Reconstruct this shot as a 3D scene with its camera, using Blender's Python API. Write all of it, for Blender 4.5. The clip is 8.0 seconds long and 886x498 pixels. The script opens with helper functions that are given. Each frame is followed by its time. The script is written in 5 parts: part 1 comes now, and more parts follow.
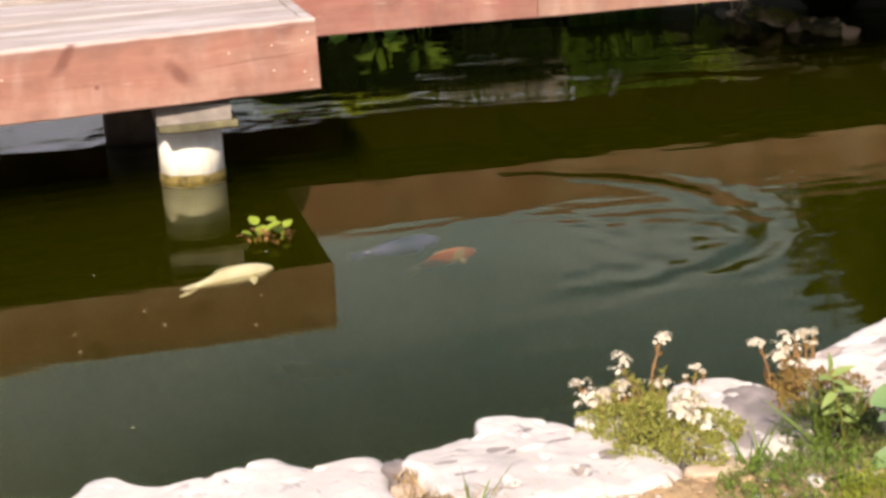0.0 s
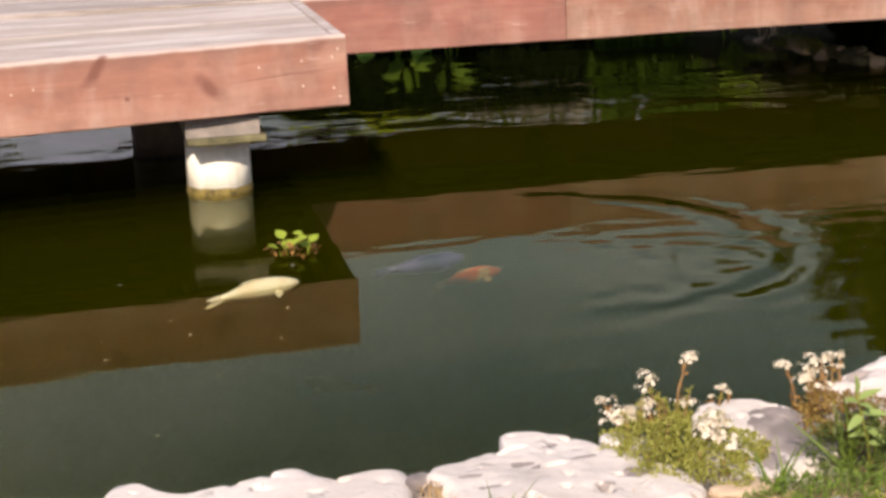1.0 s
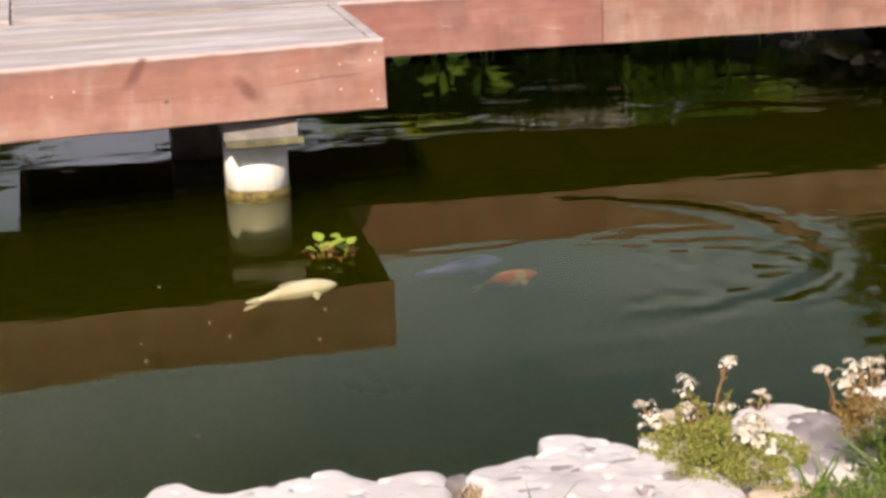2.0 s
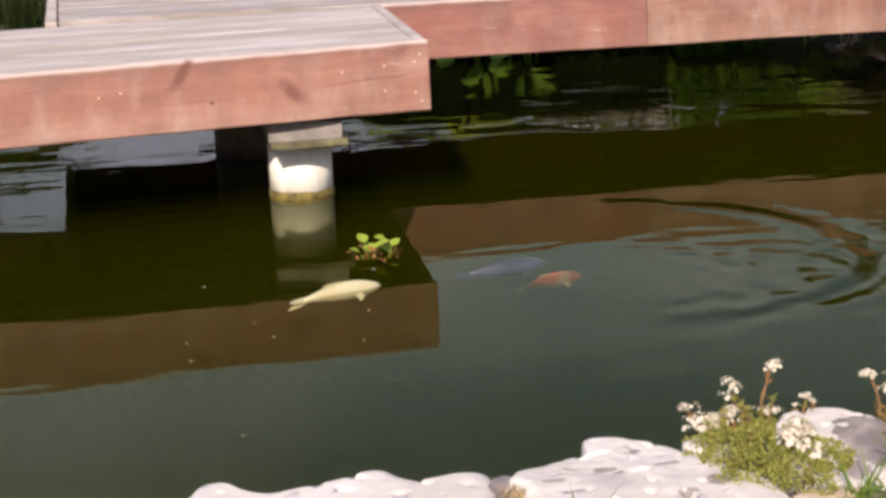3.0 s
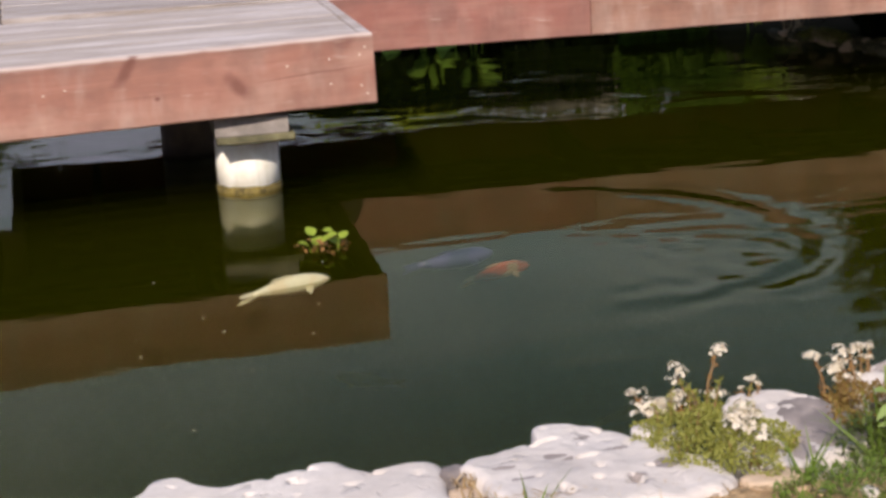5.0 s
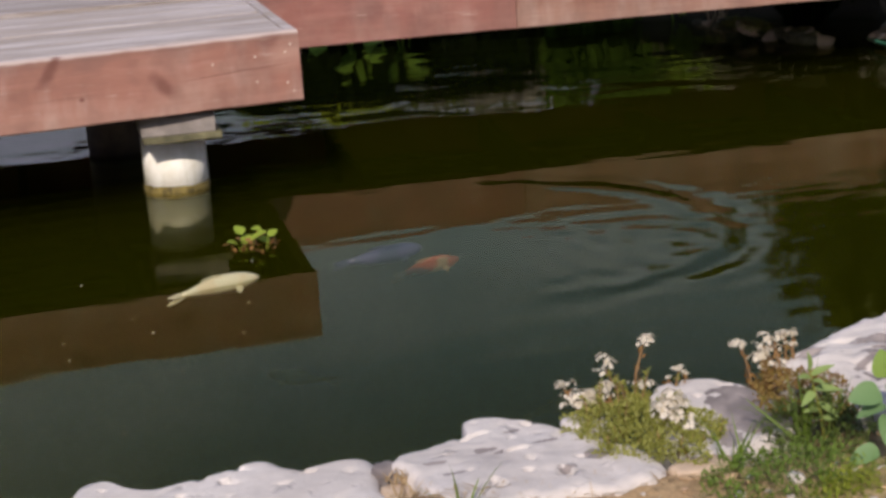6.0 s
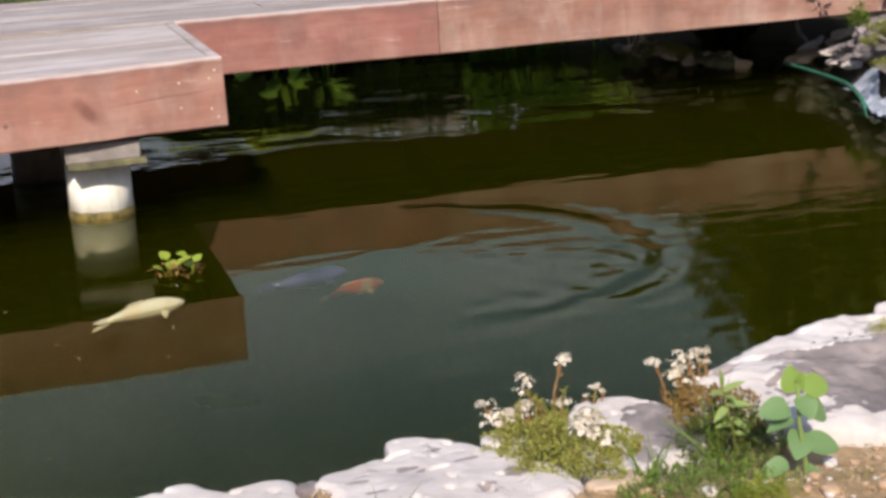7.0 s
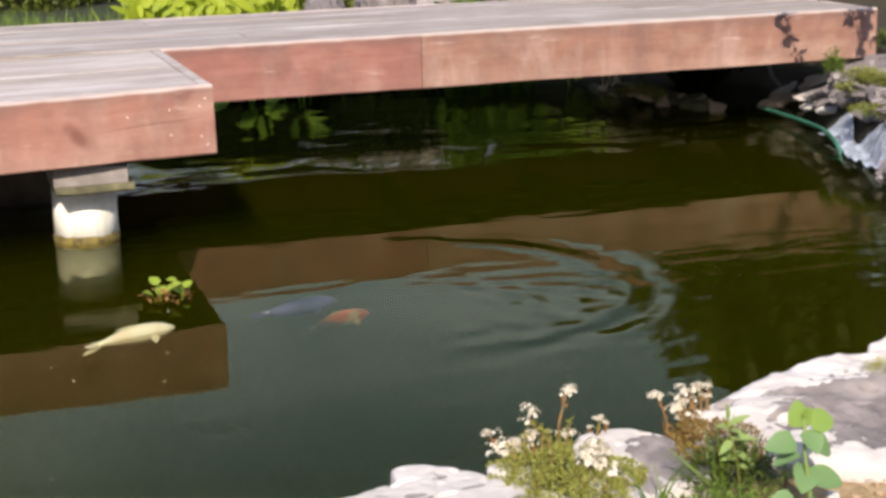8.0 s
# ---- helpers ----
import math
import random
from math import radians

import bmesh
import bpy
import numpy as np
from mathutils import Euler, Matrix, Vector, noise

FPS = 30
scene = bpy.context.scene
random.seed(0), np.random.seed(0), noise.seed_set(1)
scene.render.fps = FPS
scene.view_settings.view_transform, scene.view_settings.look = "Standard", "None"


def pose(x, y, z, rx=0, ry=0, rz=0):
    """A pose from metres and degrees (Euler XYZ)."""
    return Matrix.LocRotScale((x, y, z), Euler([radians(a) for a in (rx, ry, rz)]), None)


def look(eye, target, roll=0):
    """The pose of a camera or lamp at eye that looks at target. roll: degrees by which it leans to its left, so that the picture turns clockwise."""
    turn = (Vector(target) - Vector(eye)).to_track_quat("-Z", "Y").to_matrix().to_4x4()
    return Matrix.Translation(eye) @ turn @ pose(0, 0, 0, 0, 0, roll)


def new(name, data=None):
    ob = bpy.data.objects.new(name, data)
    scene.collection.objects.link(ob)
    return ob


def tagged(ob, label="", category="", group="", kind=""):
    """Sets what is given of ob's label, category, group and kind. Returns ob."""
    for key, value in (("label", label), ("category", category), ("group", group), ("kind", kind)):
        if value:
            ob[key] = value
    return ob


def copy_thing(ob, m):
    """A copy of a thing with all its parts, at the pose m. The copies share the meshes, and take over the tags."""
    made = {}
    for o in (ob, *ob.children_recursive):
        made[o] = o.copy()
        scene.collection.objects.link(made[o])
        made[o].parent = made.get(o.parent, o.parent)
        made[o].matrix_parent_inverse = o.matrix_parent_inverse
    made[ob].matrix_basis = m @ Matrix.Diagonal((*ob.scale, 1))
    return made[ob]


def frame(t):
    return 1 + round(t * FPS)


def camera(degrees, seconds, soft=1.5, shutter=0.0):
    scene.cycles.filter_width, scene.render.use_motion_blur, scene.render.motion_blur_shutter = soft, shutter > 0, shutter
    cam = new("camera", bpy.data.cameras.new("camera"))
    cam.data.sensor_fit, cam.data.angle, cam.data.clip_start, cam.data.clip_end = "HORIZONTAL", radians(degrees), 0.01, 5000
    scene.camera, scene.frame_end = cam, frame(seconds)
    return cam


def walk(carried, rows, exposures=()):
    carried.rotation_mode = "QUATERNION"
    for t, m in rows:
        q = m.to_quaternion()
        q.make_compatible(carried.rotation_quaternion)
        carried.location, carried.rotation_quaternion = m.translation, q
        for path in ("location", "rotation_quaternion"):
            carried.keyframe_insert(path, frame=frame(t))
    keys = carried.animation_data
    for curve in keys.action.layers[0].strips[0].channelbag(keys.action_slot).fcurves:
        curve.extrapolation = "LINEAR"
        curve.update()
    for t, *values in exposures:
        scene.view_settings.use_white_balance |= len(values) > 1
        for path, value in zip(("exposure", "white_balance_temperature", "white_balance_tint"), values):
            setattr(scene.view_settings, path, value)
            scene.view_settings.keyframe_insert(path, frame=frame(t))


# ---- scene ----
cam = camera(30.7, 8.0, soft=3.3)
PATH = [
    (0, (-0.824, -5.359, 1.279), (-0.398, -3.486, 0.725), -3.1),
    (0.5, (-0.846, -5.367, 1.268), (-0.421, -3.488, 0.733), -2.2),
    (1, (-0.846, -5.369, 1.265), (-0.44, -3.482, 0.74), -2.0),
    (1.5, (-0.859, -5.378, 1.274), (-0.47, -3.487, 0.75), -2.0),
    (2, (-0.865, -5.378, 1.27), (-0.497, -3.483, 0.75), -2.0),
    (3.5, (-0.873, -5.393, 1.273), (-0.566, -3.485, 0.757), -2.2),
    (4, (-0.871, -5.401, 1.27), (-0.56, -3.494, 0.755), -2.3),
    (4.5, (-0.868, -5.401, 1.271), (-0.53, -3.5, 0.751), -2.5),
    (6, (-0.856, -5.414, 1.283), (-0.401, -3.543, 0.742), -3.3),
    (6.5, (-0.846, -5.429, 1.28), (-0.35, -3.567, 0.747), -3.3),
    (7, (-0.856, -5.479, 1.299), (-0.313, -3.625, 0.781), -3.1),
    (7.5, (-0.876, -5.49, 1.307), (-0.296, -3.638, 0.824), -2.5),
    (8, (-0.985, -5.48, 1.299), (-0.378, -3.635, 0.823), -1.3),
]
walk(cam, [(t, look(eye, target, roll)) for t, eye, target, roll in PATH],
     [(0, 0.59, 7850, 14), (0.6, 0.38, 7850, 15), (1.5, 0.41, 7700, 15), (2, 0.41, 7500, 14), (3.5, 0.29, 7300, 15), (4.7, 0.18, 7100, 14), (6, -0.26, 6850, 14), (6.5, -0.18, 6850, 14), (7, 0.18, 6900, 12), (8, 0.40, 7050, 10)])

# ---- light ----
CLOUD_DRIFT = 9.4
SUN_EL, SUN_AZ = 34.0, 200.0          # degrees; azimuth clockwise from +y
world = bpy.data.worlds.new("world")
scene.world = world
world.use_nodes = True
wn = world.node_tree
sky = wn.nodes.new("ShaderNodeTexSky")
sky.sky_type = "NISHITA"
sky.sun_disc = False
sky.sun_elevation, sky.sun_rotation = radians(SUN_EL), radians(SUN_AZ)
sky.air_density, sky.dust_density, sky.ozone_density = 1.2, 0.3, 3.0
# thin fair-weather clouds over the whole sky
ray = wn.nodes.new("ShaderNodeTexCoord")
parts = wn.nodes.new("ShaderNodeSeparateXYZ")
wn.links.new(ray.outputs["Generated"], parts.inputs[0])
lift = wn.nodes.new("ShaderNodeMath")
lift.inputs[1].default_value = 0.25
wn.links.new(parts.outputs[2], lift.inputs[0])
flat = wn.nodes.new("ShaderNodeVectorMath")
flat.operation = "DIVIDE"
wn.links.new(ray.outputs["Generated"], flat.inputs[0])
wn.links.new(lift.outputs[0], flat.inputs[1])
drift = wn.nodes.new("ShaderNodeMapping")
drift.inputs["Location"].default_value = (CLOUD_DRIFT, 0.0, 0.0)
wn.links.new(flat.outputs[0], drift.inputs[0])
cloud = wn.nodes.new("ShaderNodeTexNoise")
cloud.inputs["Scale"].default_value, cloud.inputs["Detail"].default_value, cloud.inputs["Roughness"].default_value = 1.1, 6.0, 0.55
wn.links.new(drift.outputs[0], cloud.inputs["Vector"])
cover = wn.nodes.new("ShaderNodeMapRange")
cover.inputs[1].default_value, cover.inputs[2].default_value, cover.inputs[4].default_value = 0.42, 0.62, 0.55
wn.links.new(cloud.outputs["Fac"], cover.inputs[0])
blend = wn.nodes.new("ShaderNodeMix")
blend.data_type = "RGBA"
wn.links.new(cover.outputs[0], blend.inputs[0])
wn.links.new(sky.outputs[0], blend.inputs[6])
blend.inputs[7].default_value = (7.2, 7.8, 10.0, 1)
# pale violet haze low over the horizon
low = wn.nodes.new("ShaderNodeMapRange")
low.inputs[1].default_value, low.inputs[2].default_value, low.inputs[3].default_value, low.inputs[4].default_value = 0.165, 0.26, 0.85, 0.0
wn.links.new(parts.outputs[2], low.inputs[0])
haze = wn.nodes.new("ShaderNodeMix")
haze.data_type = "RGBA"
wn.links.new(low.outputs[0], haze.inputs[0])
wn.links.new(blend.outputs[2], haze.inputs[6])
haze.inputs[7].default_value = (6.3, 6.3, 12.0, 1)
wn.links.new(haze.outputs[2], wn.nodes["Background"].inputs["Color"])
wn.nodes["Background"].inputs["Strength"].default_value = 0.135
sun = new("sun", bpy.data.lights.new("sun", "SUN"))
sun.data.energy, sun.data.angle, sun.data.color = 5.0, radians(0.6), (1.0, 0.93, 0.84)
sd = Vector((math.sin(radians(SUN_AZ)) * math.cos(radians(SUN_EL)), math.cos(radians(SUN_AZ)) * math.cos(radians(SUN_EL)), math.sin(radians(SUN_EL))))
sun.matrix_world = look(sd * 30, (0, 0, 0))


# ---- materials ----
def material(name, rough=0.8):
    m = bpy.data.materials.new(name)
    m.use_nodes = True
    b = m.node_tree.nodes["Principled BSDF"]
    b.inputs["Roughness"].default_value = rough
    return m, m.node_tree, b


def node(t, kind, **values):
    n = t.nodes.new(kind)
    for key, v in values.items():
        n.inputs[key.replace("_", " ")].default_value = v
    return n


def ramp(t, fac, stops):
    r = t.nodes.new("ShaderNodeValToRGB")
    e = r.color_ramp.elements
    while len(e) < len(stops):
        e.new(0.5)
    for el, (p, c) in zip(e, stops):
        el.position, el.color = p, (*c, 1)
    t.links.new(fac, r.inputs[0])
    return r.outputs[0]


def coords(t, scale=(1, 1, 1), source="Object", rot=(0, 0, 0)):
    c = t.nodes.new("ShaderNodeTexCoord")
    mp = t.nodes.new("ShaderNodeMapping")
    mp.inputs["Scale"].default_value = scale
    mp.inputs["Rotation"].default_value = rot
    t.links.new(c.outputs[source], mp.inputs[0])
    return mp.outputs[0]


def shift(t, vec, amount=37.0):
    """Moves a texture by the piece's own random number."""
    info = t.nodes.new("ShaderNodeObjectInfo")
    mul = t.nodes.new("ShaderNodeMath")
    mul.operation = "MULTIPLY"
    mul.inputs[1].default_value = amount
    t.links.new(info.outputs["Random"], mul.inputs[0])
    add = t.nodes.new("ShaderNodeVectorMath")
    t.links.new(vec, add.inputs[0])
    t.links.new(mul.outputs[0], add.inputs[1])
    return add.outputs[0], info.outputs["Random"]


def noise_tex(t, vec, scale, detail=4.0, rough=0.55, dist=0.0):
    n = node(t, "ShaderNodeTexNoise", Scale=scale, Detail=detail, Roughness=rough, Distortion=dist)
    if vec is not None:
        t.links.new(vec, n.inputs["Vector"])
    return n.outputs["Fac"]


def mix(t, fac, a, b, mode="MIX"):
    n = t.nodes.new("ShaderNodeMix")
    n.data_type, n.blend_type = "RGBA", mode
    for sock, v in ((n.inputs[0], fac), (n.inputs[6], a), (n.inputs[7], b)):
        if isinstance(v, (int, float)):
            sock.default_value = v
        elif isinstance(v, tuple):
            sock.default_value = (*v, 1)
        else:
            t.links.new(v, sock)
    return n.outputs[2]


def bump(t, b, height, strength=0.4, dist=0.01):
    n = node(t, "ShaderNodeBump", Strength=strength, Distance=dist)
    t.links.new(height, n.inputs["Height"])
    t.links.new(n.outputs[0], b.inputs["Normal"])
    return n


def maths(t, op, a, b=None):
    n = t.nodes.new("ShaderNodeMath")
    n.operation = op
    for sock, v in ((n.inputs[0], a), (n.inputs[1], b)):
        if isinstance(v, (int, float)):
            sock.default_value = v
        elif v is not None:
            t.links.new(v, sock)
    return n.outputs[0]


def deck_wood(name="weathered_deck_wood", dim=1.0):
    """Sun-bleached softwood: silvery grain lines, beige and brown weather patches, pale worn streaks."""
    m, t, b = material(name, 0.75)
    v, rnd = shift(t, coords(t, (1.4, 20, 20)))
    grain = noise_tex(t, v, 2.4, 7, 0.68, 0.9)
    v2, _ = shift(t, coords(t, (1.1, 5.0, 5.0)), 11.0)
    patch = noise_tex(t, v2, 1.5, 5, 0.62, 0.5)
    v3, _ = shift(t, coords(t, (0.55, 5.0, 5.0)), 23.0)
    band = noise_tex(t, v3, 1.5, 5, 0.6, 0.4)
    v4, _ = shift(t, coords(t, (3.0, 60, 60)), 31.0)
    hair = noise_tex(t, v4, 1.5, 3, 0.6)
    base = ramp(t, grain, [(0.30, (0.25, 0.20, 0.175)), (0.48, (0.46, 0.395, 0.37)), (0.70, (0.66, 0.59, 0.565))])
    worn = mix(t, maths(t, "MULTIPLY", ramp_fac(t, patch, 0.48, 0.66), 0.75), base, (0.73, 0.665, 0.66))
    worn = mix(t, maths(t, "MULTIPLY", ramp_fac(t, band, 0.47, 0.62), 0.62), worn, (0.40, 0.325, 0.265))
    worn = mix(t, maths(t, "MULTIPLY", ramp_fac(t, hair, 0.56, 0.70), 0.45), worn, (0.17, 0.135, 0.12))
    tone = mix(t, ramp_fac(t, rnd, 0.0, 1.0), tuple(dim * c for c in (0.86, 0.84, 0.82)), tuple(dim * c for c in (1.06, 1.05, 1.05)))
    t.links.new(mix(t, 1.0, worn, tone, "MULTIPLY"), b.inputs["Base Color"])
    bump(t, b, maths(t, "SUBTRACT", grain, maths(t, "MULTIPLY", hair, 0.4)), 0.5, 0.004)
    return m


def ramp_fac(t, fac, lo, hi):
    n = t.nodes.new("ShaderNodeMapRange")
    n.inputs[1].default_value, n.inputs[2].default_value = lo, hi
    t.links.new(fac, n.inputs[0])
    return n.outputs[0]


def spot(t, centre, radii, sway=0.05):
    """One where a point of the piece lies near centre, falling to nought at the radii."""
    c = t.nodes.new("ShaderNodeTexCoord")
    wob = t.nodes.new("ShaderNodeTexNoise")
    wob.inputs["Scale"].default_value = 9.0
    t.links.new(c.outputs["Object"], wob.inputs["Vector"])
    add = t.nodes.new("ShaderNodeVectorMath")
    add.operation = "MULTIPLY_ADD"
    add.inputs[1].default_value = (sway, 0.0, sway)
    t.links.new(wob.outputs["Color"], add.inputs[0])
    t.links.new(c.outputs["Object"], add.inputs[2])
    mp = t.nodes.new("ShaderNodeMapping")
    mp.vector_type = "TEXTURE"
    mp.inputs["Location"].default_value = (centre[0] + sway / 2, centre[1], centre[2] + sway / 2)
    mp.inputs["Rotation"].default_value = (0, centre[3] if len(centre) > 3 else 0, 0)
    mp.inputs["Scale"].default_value = radii
    t.links.new(add.outputs[0], mp.inputs[0])
    ln = t.nodes.new("ShaderNodeVectorMath")
    ln.operation = "LENGTH"
    t.links.new(mp.outputs[0], ln.inputs[0])
    n = t.nodes.new("ShaderNodeMapRange")
    n.interpolation_type = "SMOOTHSTEP"
    n.inputs[1].default_value, n.inputs[2].default_value, n.inputs[3].default_value, n.inputs[4].default_value = 0.2, 1.0, 1.0, 0.0
    t.links.new(ln.outputs["Value"], n.inputs[0])
    return n.outputs[0]


def stained_wood(name, hue, knots=(), pale=0.4, streaks=0.28):
    m, t, b = material(name, 0.7)
    v, rnd = shift(t, coords(t, (1.2, 14, 14)))
    grain = noise_tex(t, v, 2.0, 6, 0.65, 0.8)
    v2, _ = shift(t, coords(t, (1.5, 3.5, 3.5)), 7.0)
    patch = noise_tex(t, v2, 2.0, 4, 0.6)
    v3, _ = shift(t, coords(t, (6, 2.2, 2.2)), 3.0)
    streak = noise_tex(t, v3, 1.0, 4, 0.6)
    v4, _ = shift(t, coords(t, (5, 1.6, 1.6)), 17.0)
    fade = noise_tex(t, v4, 1.3, 4, 0.6)
    dark = tuple(c * 0.84 for c in hue)
    light = tuple(min(1, c * 1.18 + 0.02) for c in hue)
    col = ramp(t, grain, [(0.25, dark), (0.5, hue), (0.78, light)])
    col = mix(t, maths(t, "MULTIPLY", ramp_fac(t, patch, 0.5, 0.75), pale), col, (0.50, 0.355, 0.29))
    col = mix(t, maths(t, "MULTIPLY", ramp_fac(t, streak, 0.50, 0.68), streaks), col, (0.17, 0.09, 0.075))
    col = mix(t, maths(t, "MULTIPLY", ramp_fac(t, fade, 0.52, 0.72), pale * 0.8), col, (0.47, 0.37, 0.34))
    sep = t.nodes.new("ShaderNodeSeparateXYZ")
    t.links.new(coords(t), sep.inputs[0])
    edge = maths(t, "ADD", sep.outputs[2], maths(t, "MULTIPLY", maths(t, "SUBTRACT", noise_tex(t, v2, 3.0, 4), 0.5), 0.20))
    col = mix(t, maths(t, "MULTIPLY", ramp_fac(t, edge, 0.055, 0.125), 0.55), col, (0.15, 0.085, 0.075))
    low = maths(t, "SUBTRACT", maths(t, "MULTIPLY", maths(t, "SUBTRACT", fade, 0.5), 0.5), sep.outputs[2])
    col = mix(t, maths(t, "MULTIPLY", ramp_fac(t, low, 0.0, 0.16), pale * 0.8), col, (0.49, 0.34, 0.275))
    blot = noise_tex(t, shift(t, coords(t, (1, 1, 1)), 5.0)[0], 7.0, 3, 0.6)
    col = mix(t, maths(t, "MULTIPLY", ramp_fac(t, blot, 0.48, 0.70), 0.45), col, tuple(0.5 * c + 0.02 for c in hue))
    worn = maths(t, "ADD", sep.outputs[2], maths(t, "MULTIPLY", maths(t, "SUBTRACT", noise_tex(t, v4, 2.5, 4), 0.5), 0.012))
    col = mix(t, maths(t, "MULTIPLY", ramp_fac(t, worn, 0.104, 0.115), 0.6), col, (0.66, 0.57, 0.53))
    v5, _ = shift(t, coords(t, (2.2, 30, 30)), 41.0)
    scuff = maths(t, "MULTIPLY", ramp_fac(t, noise_tex(t, v5, 1.3, 5, 0.65), 0.60, 0.70), ramp_fac(t, fade, 0.45, 0.6))
    col = mix(t, maths(t, "MULTIPLY", scuff, 0.55), col, (0.68, 0.52, 0.45))
    for centre, radii, k in knots:
        col = mix(t, maths(t, "MULTIPLY", spot(t, centre, radii, 0.012 if radii[2] < 0.005 else 0.05), k), col, (0.16, 0.06, 0.045))
    t.links.new(col, b.inputs["Base Color"])
    bump(t, b, grain, 0.4, 0.003)
    return m


def stone_material(name="pale_limestone", tone=(1.0, 1.0, 1.0), stain=0.0):
    m, t, b = material(name, 0.9)
    v, rnd = shift(t, coords(t))
    big = noise_tex(t, v, 4.0, 5, 0.6)
    fine = noise_tex(t, v, 38.0, 6, 0.7)
    pits = noise_tex(t, v, 14.0, 3, 0.6, 0.5)
    col = ramp(t, big, [(0.3, (0.44, 0.395, 0.38)), (0.5, (0.57, 0.52, 0.50)), (0.7, (0.65, 0.60, 0.58))])
    col = mix(t, maths(t, "MULTIPLY", ramp_fac(t, fine, 0.42, 0.72), 0.42), col, (0.40, 0.37, 0.36))
    col = mix(t, maths(t, "MULTIPLY", ramp_fac(t, pits, 0.63, 0.71), 0.6), col, (0.24, 0.22, 0.22))
    if stain:
        wide = noise_tex(t, v, 3.4, 4, 0.6, 0.4)
        col = mix(t, maths(t, "MULTIPLY", ramp_fac(t, wide, 0.42, 0.52), stain), col, (0.20, 0.18, 0.185))
    col = mix(t, 1.0, col, tone, "MULTIPLY")
    t.links.new(col, b.inputs["Base Color"])
    h = maths(t, "ADD", maths(t, "MULTIPLY", fine, 0.4), maths(t, "SUBTRACT", big, maths(t, "MULTIPLY", ramp_fac(t, pits, 0.6, 0.72), 0.6)))
    bump(t, b, h, 0.5, 0.010)
    return m


def ground_material():
    m, t, b = material("dry_soil_and_litter", 0.95)
    v = coords(t)
    a = noise_tex(t, v, 5.0, 6, 0.65)
    f = noise_tex(t, v, 60.0, 5, 0.7)
    col = ramp(t, a, [(0.3, (0.26, 0.165, 0.085)), (0.52, (0.50, 0.34, 0.19)), (0.72, (0.62, 0.46, 0.29))])
    col = mix(t, maths(t, "MULTIPLY", ramp_fac(t, f, 0.45, 0.7), 0.45), col, (0.17, 0.11, 0.06))
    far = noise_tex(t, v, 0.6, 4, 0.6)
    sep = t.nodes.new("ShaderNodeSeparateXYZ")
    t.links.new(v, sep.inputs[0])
    # under and past the walkway, shade is put into the ground colour
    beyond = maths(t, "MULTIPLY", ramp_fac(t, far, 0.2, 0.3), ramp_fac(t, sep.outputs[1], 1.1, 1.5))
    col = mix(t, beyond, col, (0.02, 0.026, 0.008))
    wander = maths(t, "ADD", maths(t, "MULTIPLY", far, 2.6), maths(t, "MULTIPLY", noise_tex(t, v, 3.0, 5, 0.65), 1.4))
    lawn = ramp_fac(t, maths(t, "SUBTRACT", wander, sep.outputs[1]), 6.0, 6.6)
    turf = ramp(t, noise_tex(t, v, 9.0, 6, 0.7), [(0.3, (0.028, 0.042, 0.010)), (0.5, (0.06, 0.085, 0.020)), (0.72, (0.13, 0.14, 0.045))])
    col = mix(t, lawn, col, turf)
    # right bank soil darkened: shade between the heaped rocks, put into colour
    rock_gap_shade = maths(t, "MULTIPLY", ramp_fac(t, maths(t, "ADD", sep.outputs[0], maths(t, "MULTIPLY", a, 0.4)), 2.45, 2.7), ramp_fac(t, sep.outputs[1], -1.4, -1.0))
    col = mix(t, rock_gap_shade, col, (0.040, 0.033, 0.020))
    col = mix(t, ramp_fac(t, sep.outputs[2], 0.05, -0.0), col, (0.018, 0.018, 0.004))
    t.links.new(col, b.inputs["Base Color"])
    bump(t, b, maths(t, "ADD", a, f), 0.8, 0.02)
    return m


def pipe_plastic():
    """White plastic with yellowish grime and faint green runs."""
    m, t, b = material("white_plastic_pipe", 0.45)
    grime = noise_tex(t, coords(t), 9.0, 5, 0.6)
    runs = noise_tex(t, coords(t, (22, 22, 1.6)), 1.0, 4, 0.6)
    col = ramp(t, grime, [(0.3, (0.70, 0.65, 0.55)), (0.6, (0.89, 0.865, 0.81))])
    col = mix(t, maths(t, "MULTIPLY", ramp_fac(t, runs, 0.5, 0.68), 0.45), col, (0.42, 0.39, 0.24))
    t.links.new(col, b.inputs["Base Color"])
    bump(t, b, grime, 0.15, 0.003)
    return m


def leaf_material(name, dark, light, trans=0.25, gloss=0.35):
    m, t, b = material(name, 0.6)
    b.inputs["Specular IOR Level"].default_value = gloss
    geo = t.nodes.new("ShaderNodeNewGeometry")
    v = coords(t)
    n = noise_tex(t, v, 18.0, 3)
    fac = maths(t, "ADD", maths(t, "MULTIPLY", geo.outputs["Random Per Island"], 0.7), maths(t, "MULTIPLY", n, 0.3))
    col = mix(t, fac, dark, light)
    t.links.new(col, b.inputs["Base Color"])
    out = t.nodes["Material Output"]
    tr = t.nodes.new("ShaderNodeBsdfTranslucent")
    t.links.new(mix(t, 1.0, col, (1.0, 1.0, 0.55), "MULTIPLY"), tr.inputs[0])
    mx = t.nodes.new("ShaderNodeMixShader")
    mx.inputs[0].default_value = trans
    t.links.new(b.outputs[0], mx.inputs[1])
    t.links.new(tr.outputs[0], mx.inputs[2])
    t.links.new(mx.outputs[0], out.inputs[0])
    return m


